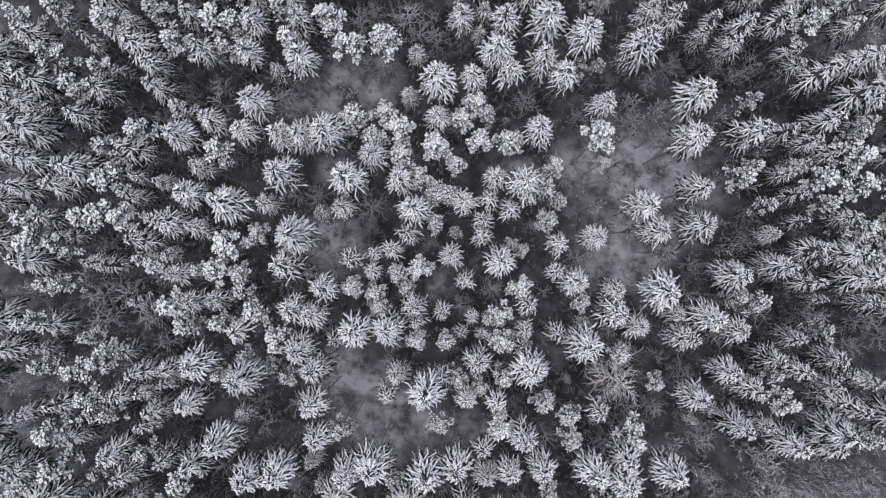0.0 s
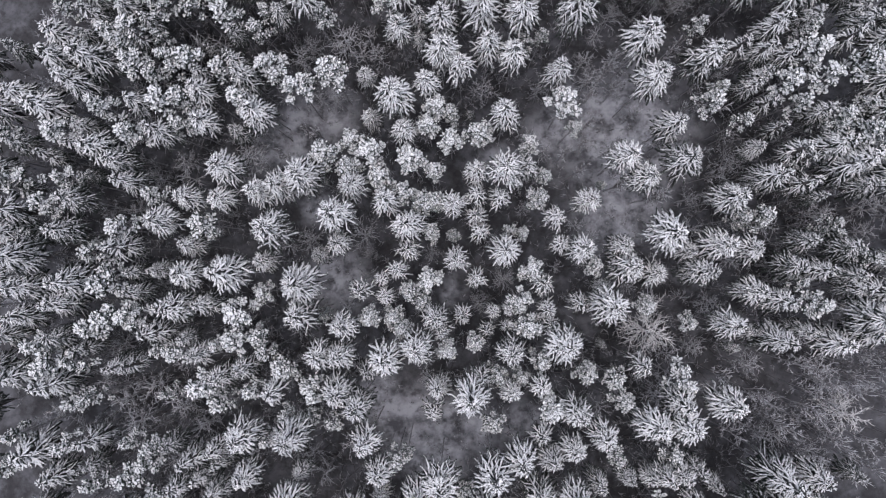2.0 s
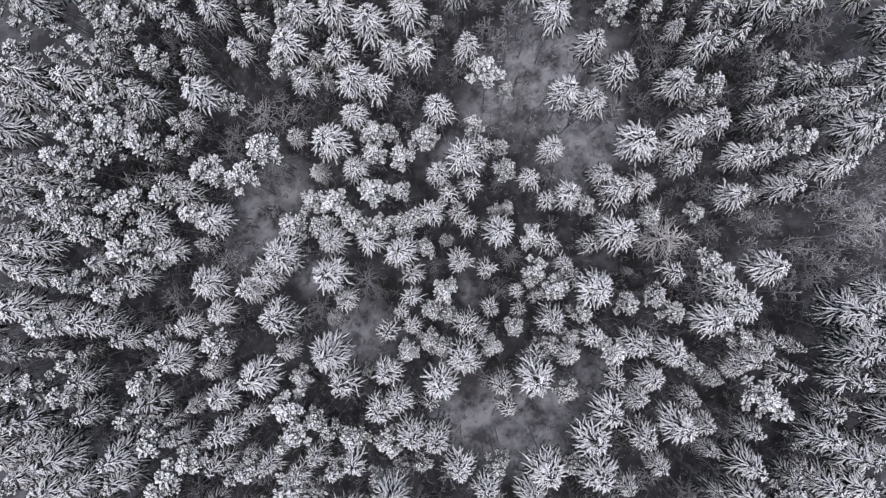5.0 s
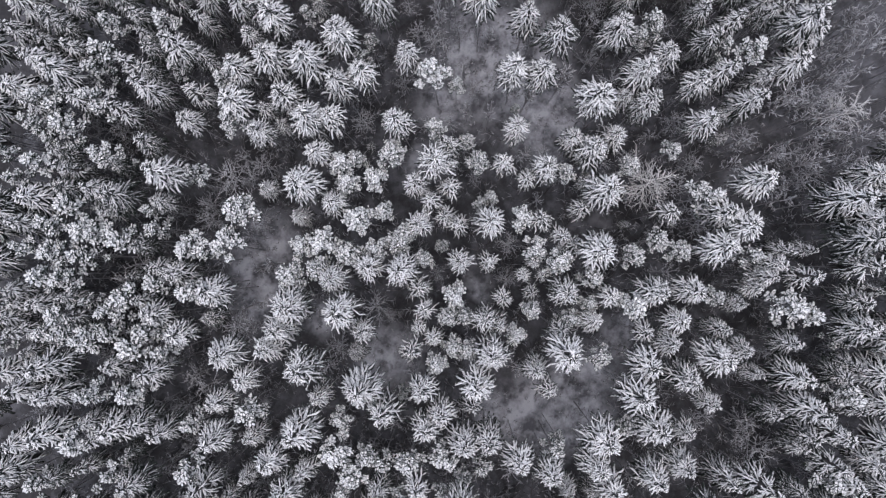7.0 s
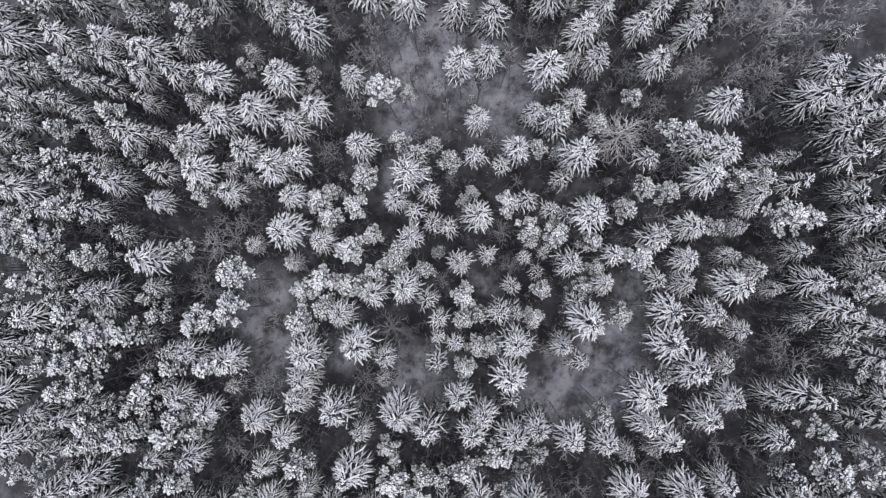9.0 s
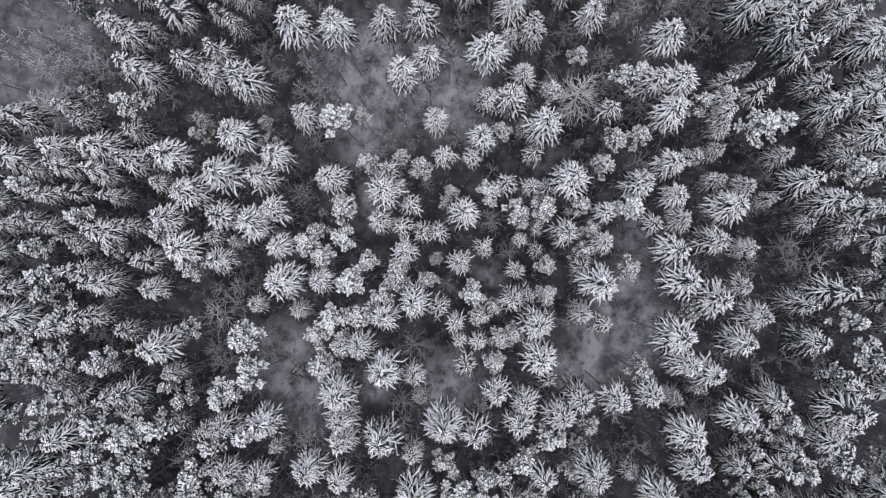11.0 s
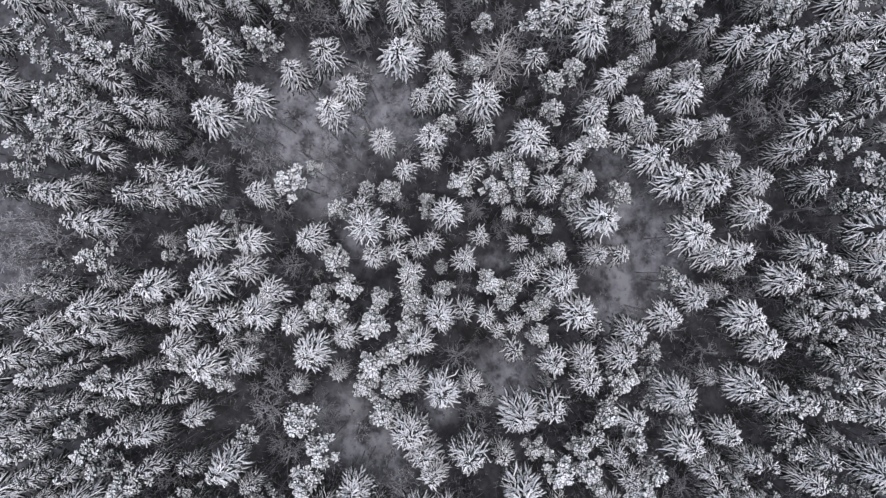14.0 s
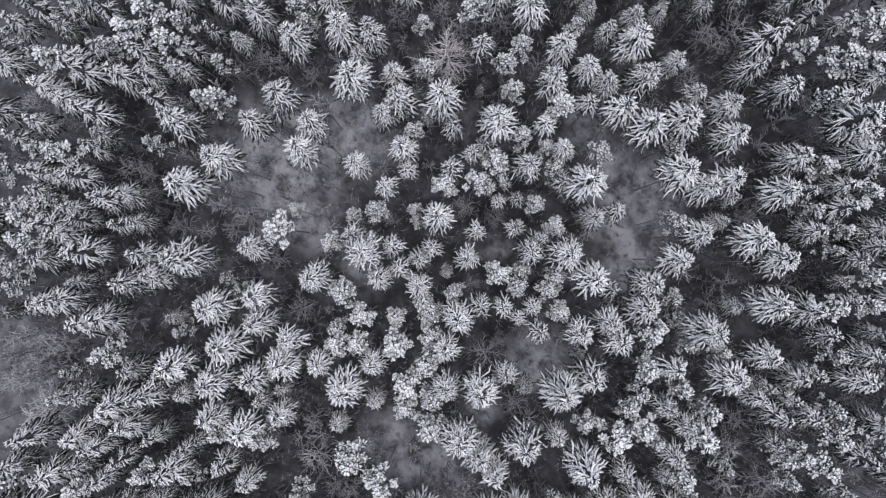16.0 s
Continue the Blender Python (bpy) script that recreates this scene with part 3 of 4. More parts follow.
plant("spruce", (
    (24.9, 22.1, 14.1, 1.60), (21.7, 23.6, 16.0, 1.95), (18.0, 20.1, 19.4, 2.48), (19.5, 24.2, 15.5, 1.85), (20.4, 26.1, 16.9, 2.09), (19.5, 30.5, 16.3, 1.99),
    (15.7, 26.6, 12.1, 1.22), (11.2, 27.9, 17.7, 2.22), (11.2, 32.9, 16.0, 1.95), (7.7, 26.8, 16.3, 1.99), (5.1, 29.2, 16.0, 1.95), (4.8, 34.6, 13.2, 1.44),
    (4.4, 32.8, 12.1, 1.22), (4.0, 35.9, 16.0, 1.95), (2.1, 27.5, 16.6, 2.04), (0.9, 32.2, 14.3, 1.65), (-1.1, 36.6, 15.5, 1.85), (-1.9, 31.3, 14.3, 1.65),
    (-6.0, 33.8, 14.3, 1.65), (-7.6, 29.9, 17.7, 2.22), (-11.9, 32.8, 16.6, 2.04), (-16.6, 26.5, 13.8, 1.55), (-15.9, 24.3, 14.9, 1.75), (-19.4, 29.5, 10.4, 0.88),
))
plant("spruce", (
    (-18.7, 19.7, 12.1, 1.22), (-20.8, 20.6, 15.5, 1.85), (-30.7, 19.6, 14.9, 1.75), (-30.6, 17.3, 14.9, 1.75), (-25.0, 13.9, 14.3, 1.65), (-27.8, 12.1, 16.0, 1.95),
    (-26.5, 9.3, 13.5, 1.49), (-32.9, 10.9, 15.5, 1.85), (-30.6, 7.7, 12.7, 1.33), (-33.3, 8.3, 12.1, 1.22), (-26.9, 6.3, 15.5, 1.85), (-28.9, 3.5, 16.6, 2.04),
    (-26.7, 3.0, 13.8, 1.55), (-32.4, -12.1, 14.1, 1.60), (-29.4, -11.8, 14.3, 1.65), (-25.5, -10.8, 16.6, 2.04), (-31.9, -14.2, 13.2, 1.44), (-26.4, -14.7, 16.0, 1.95),
    (-29.0, -20.6, 14.9, 1.75), (-22.0, -16.7, 12.1, 1.22), (-23.0, -18.4, 17.1, 2.13), (-25.4, -20.4, 17.1, 2.13), (-20.3, -21.9, 16.6, 2.04), (-17.2, -21.3, 17.1, 2.13),
))
plant("spruce", (
    (-20.7, -26.4, 15.2, 1.80), (-14.7, -21.5, 12.1, 1.22), (-18.1, -29.5, 13.2, 1.44), (-15.7, -26.3, 16.9, 2.09), (-13.8, -24.0, 12.1, 1.22), (-11.8, -23.9, 16.0, 1.95),
    (-8.7, -26.9, 16.3, 1.99), (-8.5, -32.7, 17.7, 2.22), (-6.4, -28.9, 15.2, 1.80), (-5.4, -33.5, 14.9, 1.75), (-3.5, -27.9, 13.8, 1.55), (-4.0, -35.7, 17.4, 2.18),
    (0.3, -28.7, 13.5, 1.49), (2.6, -34.0, 14.1, 1.60), (4.7, -36.3, 16.9, 2.09), (4.5, -26.2, 16.6, 2.04), (6.8, -33.9, 16.0, 1.95), (6.5, -28.7, 13.8, 1.55),
    (7.3, -26.1, 13.2, 1.44), (9.5, -32.4, 13.8, 1.55), (12.7, -26.9, 12.7, 1.33), (18.5, -29.6, 12.7, 1.33), (16.7, -21.9, 16.6, 2.04), (17.0, -20.0, 15.5, 1.85),
))
plant("spruce", (
    (21.3, -21.0, 16.6, 2.04), (25.0, -17.1, 10.4, 0.88), (27.7, -16.6, 16.6, 2.04), (26.5, -15.6, 12.1, 1.22), (24.0, -13.9, 15.5, 1.85), (31.9, -17.2, 12.7, 1.33),
    (29.5, -13.0, 15.5, 1.85), (27.3, -11.4, 14.9, 1.75), (34.6, -11.4, 14.3, 1.65), (31.3, -10.1, 15.2, 1.80), (28.4, -7.4, 14.1, 1.60), (33.8, -8.1, 14.1, 1.60),
    (35.7, -2.5, 14.3, 1.65), (27.3, -1.8, 16.6, 2.04), (36.5, -0.2, 13.5, 1.49), (38.6, 0.2, 16.3, 1.99), (41.5, 13.4, 13.5, 1.49), (37.0, 13.4, 15.5, 1.85),
    (41.9, 15.9, 14.9, 1.75), (39.6, 16.0, 16.6, 2.04), (36.1, 18.1, 16.0, 1.95), (39.8, 23.2, 13.8, 1.55), (34.4, 20.7, 13.5, 1.49), (29.0, 23.1, 14.9, 1.75),
))
plant("spruce", (
    (29.4, 28.9, 14.3, 1.65), (25.8, 27.7, 16.9, 2.09), (28.7, 31.9, 14.3, 1.65), (25.1, 31.5, 12.7, 1.33), (24.1, 32.9, 16.3, 1.99), (27.0, 38.4, 10.4, 0.88),
    (16.4, 45.0, 14.9, 1.75), (12.4, 35.3, 16.6, 2.04), (12.5, 37.0, 15.2, 1.80), (10.3, 36.5, 14.9, 1.75), (11.1, 40.9, 14.3, 1.65), (10.7, 43.2, 13.8, 1.55),
    (8.2, 43.1, 13.8, 1.55), (7.9, 47.2, 13.8, 1.55), (7.2, 49.3, 15.5, 1.85), (5.6, 44.1, 14.3, 1.65), (4.8, 42.1, 13.2, 1.44), (5.2, 47.3, 13.2, 1.44),
    (5.0, 49.1, 14.9, 1.75), (3.6, 41.1, 12.1, 1.22), (0.1, 39.1, 14.9, 1.75), (-4.2, 44.5, 16.6, 2.04), (-4.5, 37.7, 14.9, 1.75), (-5.7, 42.7, 14.3, 1.65),
))
plant("spruce", (
    (-12.7, 40.6, 13.2, 1.44), (-12.9, 36.1, 14.3, 1.65), (-14.4, 39.1, 13.8, 1.55), (-14.3, 34.3, 12.7, 1.33), (-26.2, 38.3, 13.8, 1.55), (-27.7, 37.9, 13.2, 1.44),
    (-26.1, 35.2, 13.8, 1.55), (-29.0, 37.3, 13.2, 1.44), (-29.6, 35.4, 13.8, 1.55), (-33.5, 31.3, 16.0, 1.95), (-27.5, 25.2, 13.8, 1.55), (-34.4, 24.8, 13.2, 1.44),
    (-35.2, 23.0, 13.2, 1.44), (-38.6, 22.9, 12.7, 1.33), (-42.8, 20.5, 12.1, 1.22), (-35.6, 16.8, 16.0, 1.95), (-42.2, 17.8, 17.7, 2.22), (-37.9, 14.3, 15.5, 1.85),
    (-43.5, 15.5, 16.3, 1.99), (-41.8, 12.5, 18.3, 2.31), (-43.4, 9.8, 16.3, 1.99), (-43.6, -0.5, 15.5, 1.85), (-33.4, -25.4, 12.1, 1.22), (-27.3, -26.2, 11.5, 1.11),
))
plant("spruce", (
    (-25.9, -29.9, 14.3, 1.65), (-25.4, -32.2, 13.2, 1.44), (-21.2, -30.4, 14.9, 1.75), (-14.8, -35.1, 19.4, 2.48), (-8.0, -44.3, 12.7, 1.33), (-5.3, -41.8, 13.5, 1.49),
    (-4.6, -44.1, 14.3, 1.65), (-2.8, -40.3, 13.2, 1.44), (-2.5, -43.3, 14.3, 1.65), (1.2, -41.5, 14.9, 1.75), (1.1, -38.6, 12.7, 1.33), (2.5, -38.1, 14.3, 1.65),
    (3.9, -40.1, 15.5, 1.85), (7.2, -41.6, 12.7, 1.33), (9.1, -38.0, 13.8, 1.55), (10.7, -38.9, 13.2, 1.44), (13.9, -36.5, 16.0, 1.95), (16.0, -35.3, 15.2, 1.80),
    (18.5, -37.7, 12.1, 1.22), (19.2, -33.8, 17.1, 2.13), (20.6, -31.2, 18.8, 2.40), (23.2, -31.7, 17.1, 2.13), (23.6, -28.9, 18.3, 2.31), (32.4, -32.3, 12.1, 1.22),
))
plant("spruce", (
    (36.5, -16.7, 17.7, 2.22), (39.4, -14.9, 14.9, 1.75), (37.3, -14.1, 14.3, 1.65), (37.2, -9.9, 14.9, 1.75), (39.4, -2.1, 16.3, 1.99), (35.8, 0.8, 14.6, 1.71),
    (31.9, 2.2, 13.7, 1.36), (34.9, 3.6, 13.4, 1.24), (33.8, 8.4, 13.4, 1.24), (34.7, 9.2, 13.7, 1.36), (26.0, 23.8, 14.2, 1.54), (14.3, 32.6, 14.3, 1.60),
    (11.5, 31.1, 14.3, 1.60), (8.9, 30.4, 13.7, 1.36), (7.7, 35.7, 14.0, 1.48), (-9.7, 35.7, 13.4, 1.24), (-10.5, 29.7, 13.7, 1.36), (-15.5, 29.0, 13.7, 1.36),
    (-20.2, 26.1, 13.7, 1.36), (-20.6, 24.1, 14.6, 1.71), (-26.0, 21.4, 14.9, 1.83), (-33.4, 6.2, 13.7, 1.36), (-32.1, 1.5, 14.9, 1.83), (-29.3, 0.1, 13.1, 1.12),
))
plant("spruce", (
    (-37.0, -0.8, 14.0, 1.48), (-35.5, -1.1, 14.0, 1.48), (-28.2, -1.9, 14.0, 1.48), (-26.9, -4.8, 14.2, 1.54), (-33.8, -10.0, 13.7, 1.36), (-34.0, -14.2, 14.3, 1.60),
    (-29.4, -13.1, 13.7, 1.36), (-30.5, -15.9, 14.3, 1.60), (-31.5, -17.4, 14.0, 1.48), (-14.4, -30.2, 15.2, 1.93), (5.2, -30.9, 13.4, 1.24), (10.2, -26.0, 13.4, 1.24),
    (13.9, -27.0, 14.3, 1.60), (16.1, -30.4, 14.6, 1.71), (15.4, -27.0, 14.3, 1.60), (17.0, -27.2, 14.0, 1.48), (36.6, -4.3, 13.1, 1.12), (32.3, -1.1, 15.5, 2.04),
    (39.3, 3.9, 14.2, 1.54), (44.0, 10.2, 14.3, 1.60), (45.6, 11.2, 14.6, 1.71), (46.1, 12.8, 13.7, 1.36), (37.8, 10.5, 14.2, 1.54), (48.5, 15.4, 14.6, 1.71),
))
plant("spruce", (
    (35.7, 11.4, 14.0, 1.48), (45.5, 14.7, 13.7, 1.36), (48.8, 17.8, 14.0, 1.48), (46.9, 19.3, 13.4, 1.24), (34.1, 19.0, 14.0, 1.48), (40.4, 25.9, 13.7, 1.36),
    (32.7, 23.8, 14.6, 1.71), (36.0, 26.6, 14.6, 1.71), (34.4, 25.6, 14.3, 1.60), (34.7, 27.9, 13.4, 1.24), (31.0, 26.6, 13.7, 1.36), (34.9, 30.3, 14.0, 1.48),
    (29.3, 26.6, 14.0, 1.48), (31.2, 29.5, 14.6, 1.71), (27.9, 39.0, 13.1, 1.12), (17.2, 40.3, 13.7, 1.36), (15.6, 38.0, 14.3, 1.60), (15.2, 47.7, 14.6, 1.71),
    (8.3, 40.0, 13.7, 1.36), (2.6, 38.6, 13.7, 1.36), (2.5, 47.3, 14.0, 1.48), (0.4, 37.7, 13.7, 1.36), (0.1, 49.0, 14.6, 1.71), (0.0, 47.5, 13.7, 1.36),
))
plant("spruce", (
    (-1.5, 45.4, 14.3, 1.60), (-2.2, 49.2, 13.7, 1.36), (-8.6, 46.2, 14.0, 1.48), (-11.4, 41.5, 13.7, 1.36), (-12.4, 39.4, 13.4, 1.24), (-19.5, 40.6, 14.6, 1.71),
    (-24.1, 33.2, 13.1, 1.12), (-25.3, 31.5, 13.4, 1.24), (-30.7, 33.4, 13.4, 1.24), (-38.3, 34.4, 13.4, 1.24), (-40.5, 24.7, 14.2, 1.54), (-34.5, 19.2, 13.1, 1.12),
    (-42.4, 14.4, 13.7, 1.36), (-40.8, 7.2, 14.9, 1.83), (-41.9, 3.8, 14.2, 1.54), (-40.1, 2.1, 13.4, 1.24), (-41.4, -7.2, 14.6, 1.71), (-42.9, -9.8, 13.4, 1.24),
    (-44.4, -16.6, 14.0, 1.48), (-40.7, -15.4, 14.3, 1.60), (-39.4, -18.8, 14.3, 1.60), (-43.8, -21.9, 14.6, 1.71), (-33.2, -22.2, 14.9, 1.83), (-28.8, -24.7, 14.0, 1.48),
))
plant("spruce", (
    (-26.0, -28.2, 14.0, 1.48), (-24.6, -30.4, 13.1, 1.12), (-19.6, -31.9, 14.3, 1.60), (-14.3, -42.1, 14.3, 1.60), (37.4, -12.8, 14.0, 1.48), (41.2, -12.4, 14.3, 1.60),
    (40.8, -4.4, 14.3, 1.60),
))
plant("pine", (
    (7.0, 0.5, 12.1, 0.82), (6.1, 1.2, 12.1, 0.82), (9.6, 3.6, 13.3, 1.26), (10.9, 5.7, 12.4, 0.93), (5.8, 11.6, 13.9, 1.48), (2.5, 11.8, 13.8, 1.43),
    (0.2, 2.4, 11.8, 0.71), (0.8, 13.8, 13.6, 1.37), (0.2, 9.4, 13.0, 1.15), (-0.6, 6.2, 13.3, 1.26), (-1.8, 11.1, 14.5, 1.69), (-1.7, 6.4, 13.3, 1.26),
    (-3.5, 8.2, 13.3, 1.26), (-5.5, 10.1, 13.6, 1.37), (-10.4, -3.3, 13.3, 1.26), (-5.8, -1.9, 13.0, 1.15), (-3.7, -1.3, 13.6, 1.37), (-8.0, -3.9, 13.0, 1.15),
    (-7.5, -5.3, 13.0, 1.15), (-4.7, -3.3, 12.7, 1.04), (-3.7, -8.6, 13.4, 1.32), (0.5, -12.5, 13.0, 1.15), (2.8, -13.4, 12.7, 1.04), (5.1, -12.4, 13.3, 1.26),
))
plant("pine", (
    (5.0, -8.6, 13.9, 1.48), (5.0, -5.8, 13.6, 1.37), (7.0, -3.2, 13.6, 1.37), (13.0, -4.6, 13.0, 1.15), (16.5, 3.1, 11.5, 0.59), (15.4, 9.7, 12.4, 0.93),
    (14.6, 12.1, 14.8, 1.79), (10.5, 9.3, 13.0, 1.15), (14.9, 19.8, 12.4, 0.93), (13.1, 19.9, 12.7, 1.04), (3.4, 14.6, 12.7, 1.04), (2.2, 15.4, 13.8, 1.43),
    (-7.2, 22.2, 14.2, 1.58), (-5.6, 13.2, 14.2, 1.58), (-7.0, 14.8, 13.3, 1.26), (-10.9, 21.5, 14.5, 1.69), (-8.1, 12.1, 13.8, 1.43), (-10.3, 14.0, 14.2, 1.58),
    (-11.8, 12.2, 12.1, 0.82), (-20.2, 2.4, 13.3, 1.26), (-23.2, 1.2, 14.5, 1.69), (-24.3, -1.6, 13.9, 1.48), (-22.2, -1.9, 13.3, 1.26), (-15.1, -1.9, 11.8, 0.71),
))
plant("pine", (
    (-22.0, -3.6, 13.0, 1.15), (-20.6, -5.9, 13.6, 1.37), (-24.1, -7.0, 13.6, 1.37), (-17.9, -9.0, 13.9, 1.48), (-21.4, -10.8, 13.0, 1.15), (-19.2, -11.5, 12.4, 0.93),
    (-17.1, -12.6, 12.7, 1.04), (-12.0, -18.0, 13.3, 1.26), (-10.8, -18.0, 12.1, 0.82), (-5.7, -23.0, 13.3, 1.26), (-1.4, -17.2, 13.3, 1.26), (5.0, -17.2, 14.2, 1.58),
    (9.9, -24.0, 13.0, 1.15), (9.3, -14.9, 13.3, 1.26), (12.1, -18.7, 13.3, 1.26), (11.8, -16.2, 13.3, 1.26), (18.0, -18.1, 14.1, 1.53), (20.7, -13.0, 12.7, 1.04),
    (16.9, -9.9, 13.3, 1.26), (32.4, 5.4, 12.4, 0.93), (29.5, 8.0, 13.8, 1.43), (30.7, 9.3, 13.0, 1.15), (30.8, 16.0, 12.4, 0.93), (13.9, 26.9, 12.7, 1.04),
))
plant("pine", (
    (3.4, 31.1, 13.0, 1.15), (2.5, 36.2, 12.4, 0.93), (0.2, 27.8, 13.3, 1.26), (-6.2, 28.5, 13.0, 1.15), (-11.9, 30.8, 12.7, 1.04), (-13.4, 29.2, 12.7, 1.04),
    (-15.9, 31.0, 14.2, 1.58), (-12.8, 24.4, 14.5, 1.69), (-18.1, 25.9, 13.3, 1.26), (-16.9, 22.3, 14.2, 1.58), (-21.0, 27.6, 13.9, 1.48), (-23.0, 28.5, 13.6, 1.37),
    (-22.8, 24.0, 13.8, 1.43), (-24.7, 24.4, 14.2, 1.58), (-23.9, 21.9, 13.3, 1.26), (-29.3, 22.1, 14.2, 1.58), (-29.0, 15.3, 13.0, 1.15), (-24.3, 10.9, 14.2, 1.58),
    (-32.7, 13.1, 13.8, 1.43), (-35.4, 9.1, 13.0, 1.15), (-35.6, 7.5, 14.5, 1.69), (-36.4, 4.1, 14.2, 1.58), (-34.2, 3.8, 13.9, 1.48), (-32.5, -0.2, 12.7, 1.04),
))
plant("pine", (
    (-30.7, -1.1, 13.9, 1.48), (-26.4, -1.6, 13.0, 1.15), (-33.4, -5.2, 12.1, 0.82), (-28.7, -5.0, 14.8, 1.79), (-27.7, -7.4, 13.3, 1.26), (-24.1, -12.5, 13.3, 1.26),
    (-28.0, -23.3, 13.6, 1.37), (-24.4, -27.8, 12.4, 0.93), (-19.8, -28.6, 13.0, 1.15), (-17.3, -31.9, 13.9, 1.48), (13.2, -32.8, 13.6, 1.37), (12.9, -30.5, 14.2, 1.58),
    (15.1, -25.3, 13.0, 1.15), (33.1, -14.4, 13.9, 1.48), (32.8, -12.2, 12.4, 0.93), (30.5, -5.4, 12.7, 1.04), (29.0, -4.0, 12.4, 0.93), (30.8, -4.3, 13.3, 1.26),
    (40.4, 1.9, 13.0, 1.15), (41.2, 3.0, 13.8, 1.43), (38.0, 5.3, 13.3, 1.26), (40.7, 6.9, 14.2, 1.58), (37.2, 7.7, 14.2, 1.58), (40.2, 10.2, 14.2, 1.58),
))
plant("pine", (
    (41.3, 12.4, 13.0, 1.15), (43.9, 18.1, 14.2, 1.58), (38.1, 25.2, 13.0, 1.15), (36.0, 23.8, 14.2, 1.58), (33.4, 27.8, 12.7, 1.04), (33.6, 29.3, 13.0, 1.15),
    (33.8, 31.3, 13.6, 1.37), (31.8, 32.5, 13.9, 1.48), (29.4, 37.2, 12.7, 1.04), (17.1, 33.8, 13.9, 1.48), (18.9, 38.6, 12.1, 0.82), (14.7, 49.6, 13.6, 1.37),
    (9.0, 45.4, 13.3, 1.26), (6.0, 39.4, 13.3, 1.26), (3.7, 50.2, 14.2, 1.58), (-0.3, 43.1, 13.9, 1.48), (-2.3, 43.0, 13.3, 1.26), (-4.8, 41.2, 13.9, 1.48),
    (-7.3, 45.7, 14.2, 1.58), (-9.1, 42.6, 13.9, 1.48), (-10.3, 45.8, 13.3, 1.26), (-11.0, 43.7, 12.7, 1.04), (-9.5, 37.3, 13.9, 1.48), (-10.4, 40.9, 12.1, 0.82),
))
plant("pine", (
    (-13.7, 43.2, 13.9, 1.48), (-15.5, 37.5, 14.2, 1.58), (-18.4, 38.7, 13.9, 1.48), (-16.4, 33.6, 13.9, 1.48), (-17.1, 34.7, 14.5, 1.69), (-22.0, 39.7, 13.6, 1.37),
    (-20.6, 36.6, 13.9, 1.48), (-19.8, 34.2, 13.3, 1.26), (-23.5, 36.2, 14.5, 1.69), (-22.6, 34.4, 13.6, 1.37), (-23.7, 31.8, 12.1, 0.82), (-26.3, 33.0, 13.9, 1.48),
    (-28.6, 33.2, 13.6, 1.37), (-27.6, 31.4, 13.6, 1.37), (-25.2, 27.4, 13.0, 1.15), (-26.8, 29.0, 13.9, 1.48), (-36.1, 24.4, 14.5, 1.69), (-42.0, 25.9, 13.8, 1.43),
    (-45.8, 25.1, 13.8, 1.43), (-37.1, 19.9, 13.3, 1.26), (-42.2, 21.1, 14.2, 1.58), (-42.7, 15.6, 13.0, 1.15), (-39.1, 3.8, 13.6, 1.37), (-44.6, 3.8, 13.8, 1.43),
))
plant("pine", (
    (-41.3, 1.2, 13.8, 1.43), (-43.4, 1.2, 14.5, 1.69), (-41.4, -2.9, 12.7, 1.04), (-42.7, -3.4, 13.0, 1.15), (-44.4, -7.1, 13.8, 1.43), (-38.1, -8.6, 13.0, 1.15),
    (-36.2, -9.7, 13.3, 1.26), (-43.4, -11.9, 13.0, 1.15), (-36.5, -11.1, 13.6, 1.37), (-38.8, -11.9, 14.2, 1.58), (-37.8, -14.8, 13.9, 1.48), (-41.3, -18.1, 14.5, 1.69),
    (-37.9, -16.8, 12.7, 1.04), (-36.0, -16.7, 13.0, 1.15), (-44.3, -23.8, 13.6, 1.37), (-40.9, -22.1, 14.2, 1.58), (-37.2, -22.7, 12.4, 0.93), (-32.1, -20.4, 13.0, 1.15),
    (-39.0, -25.0, 11.8, 0.71), (-30.9, -26.3, 13.0, 1.15), (-28.4, -28.2, 13.6, 1.37), (-23.2, -29.3, 13.0, 1.15), (-22.1, -33.3, 13.9, 1.48), (-12.6, -42.7, 13.9, 1.48),
))
plant("pine", (
    (-10.9, -40.7, 14.5, 1.69), (-10.3, -45.4, 14.2, 1.58), (-7.2, -39.2, 13.6, 1.37), (-0.6, -42.8, 13.6, 1.37), (8.0, -39.8, 13.9, 1.48), (12.3, -37.5, 12.4, 0.93),
    (42.1, -18.6, 13.3, 1.26), (39.9, -11.8, 12.7, 1.04), (37.6, -8.2, 12.4, 0.93), (37.9, -7.4, 12.4, 0.93), (39.8, -3.4, 12.1, 0.82),
))
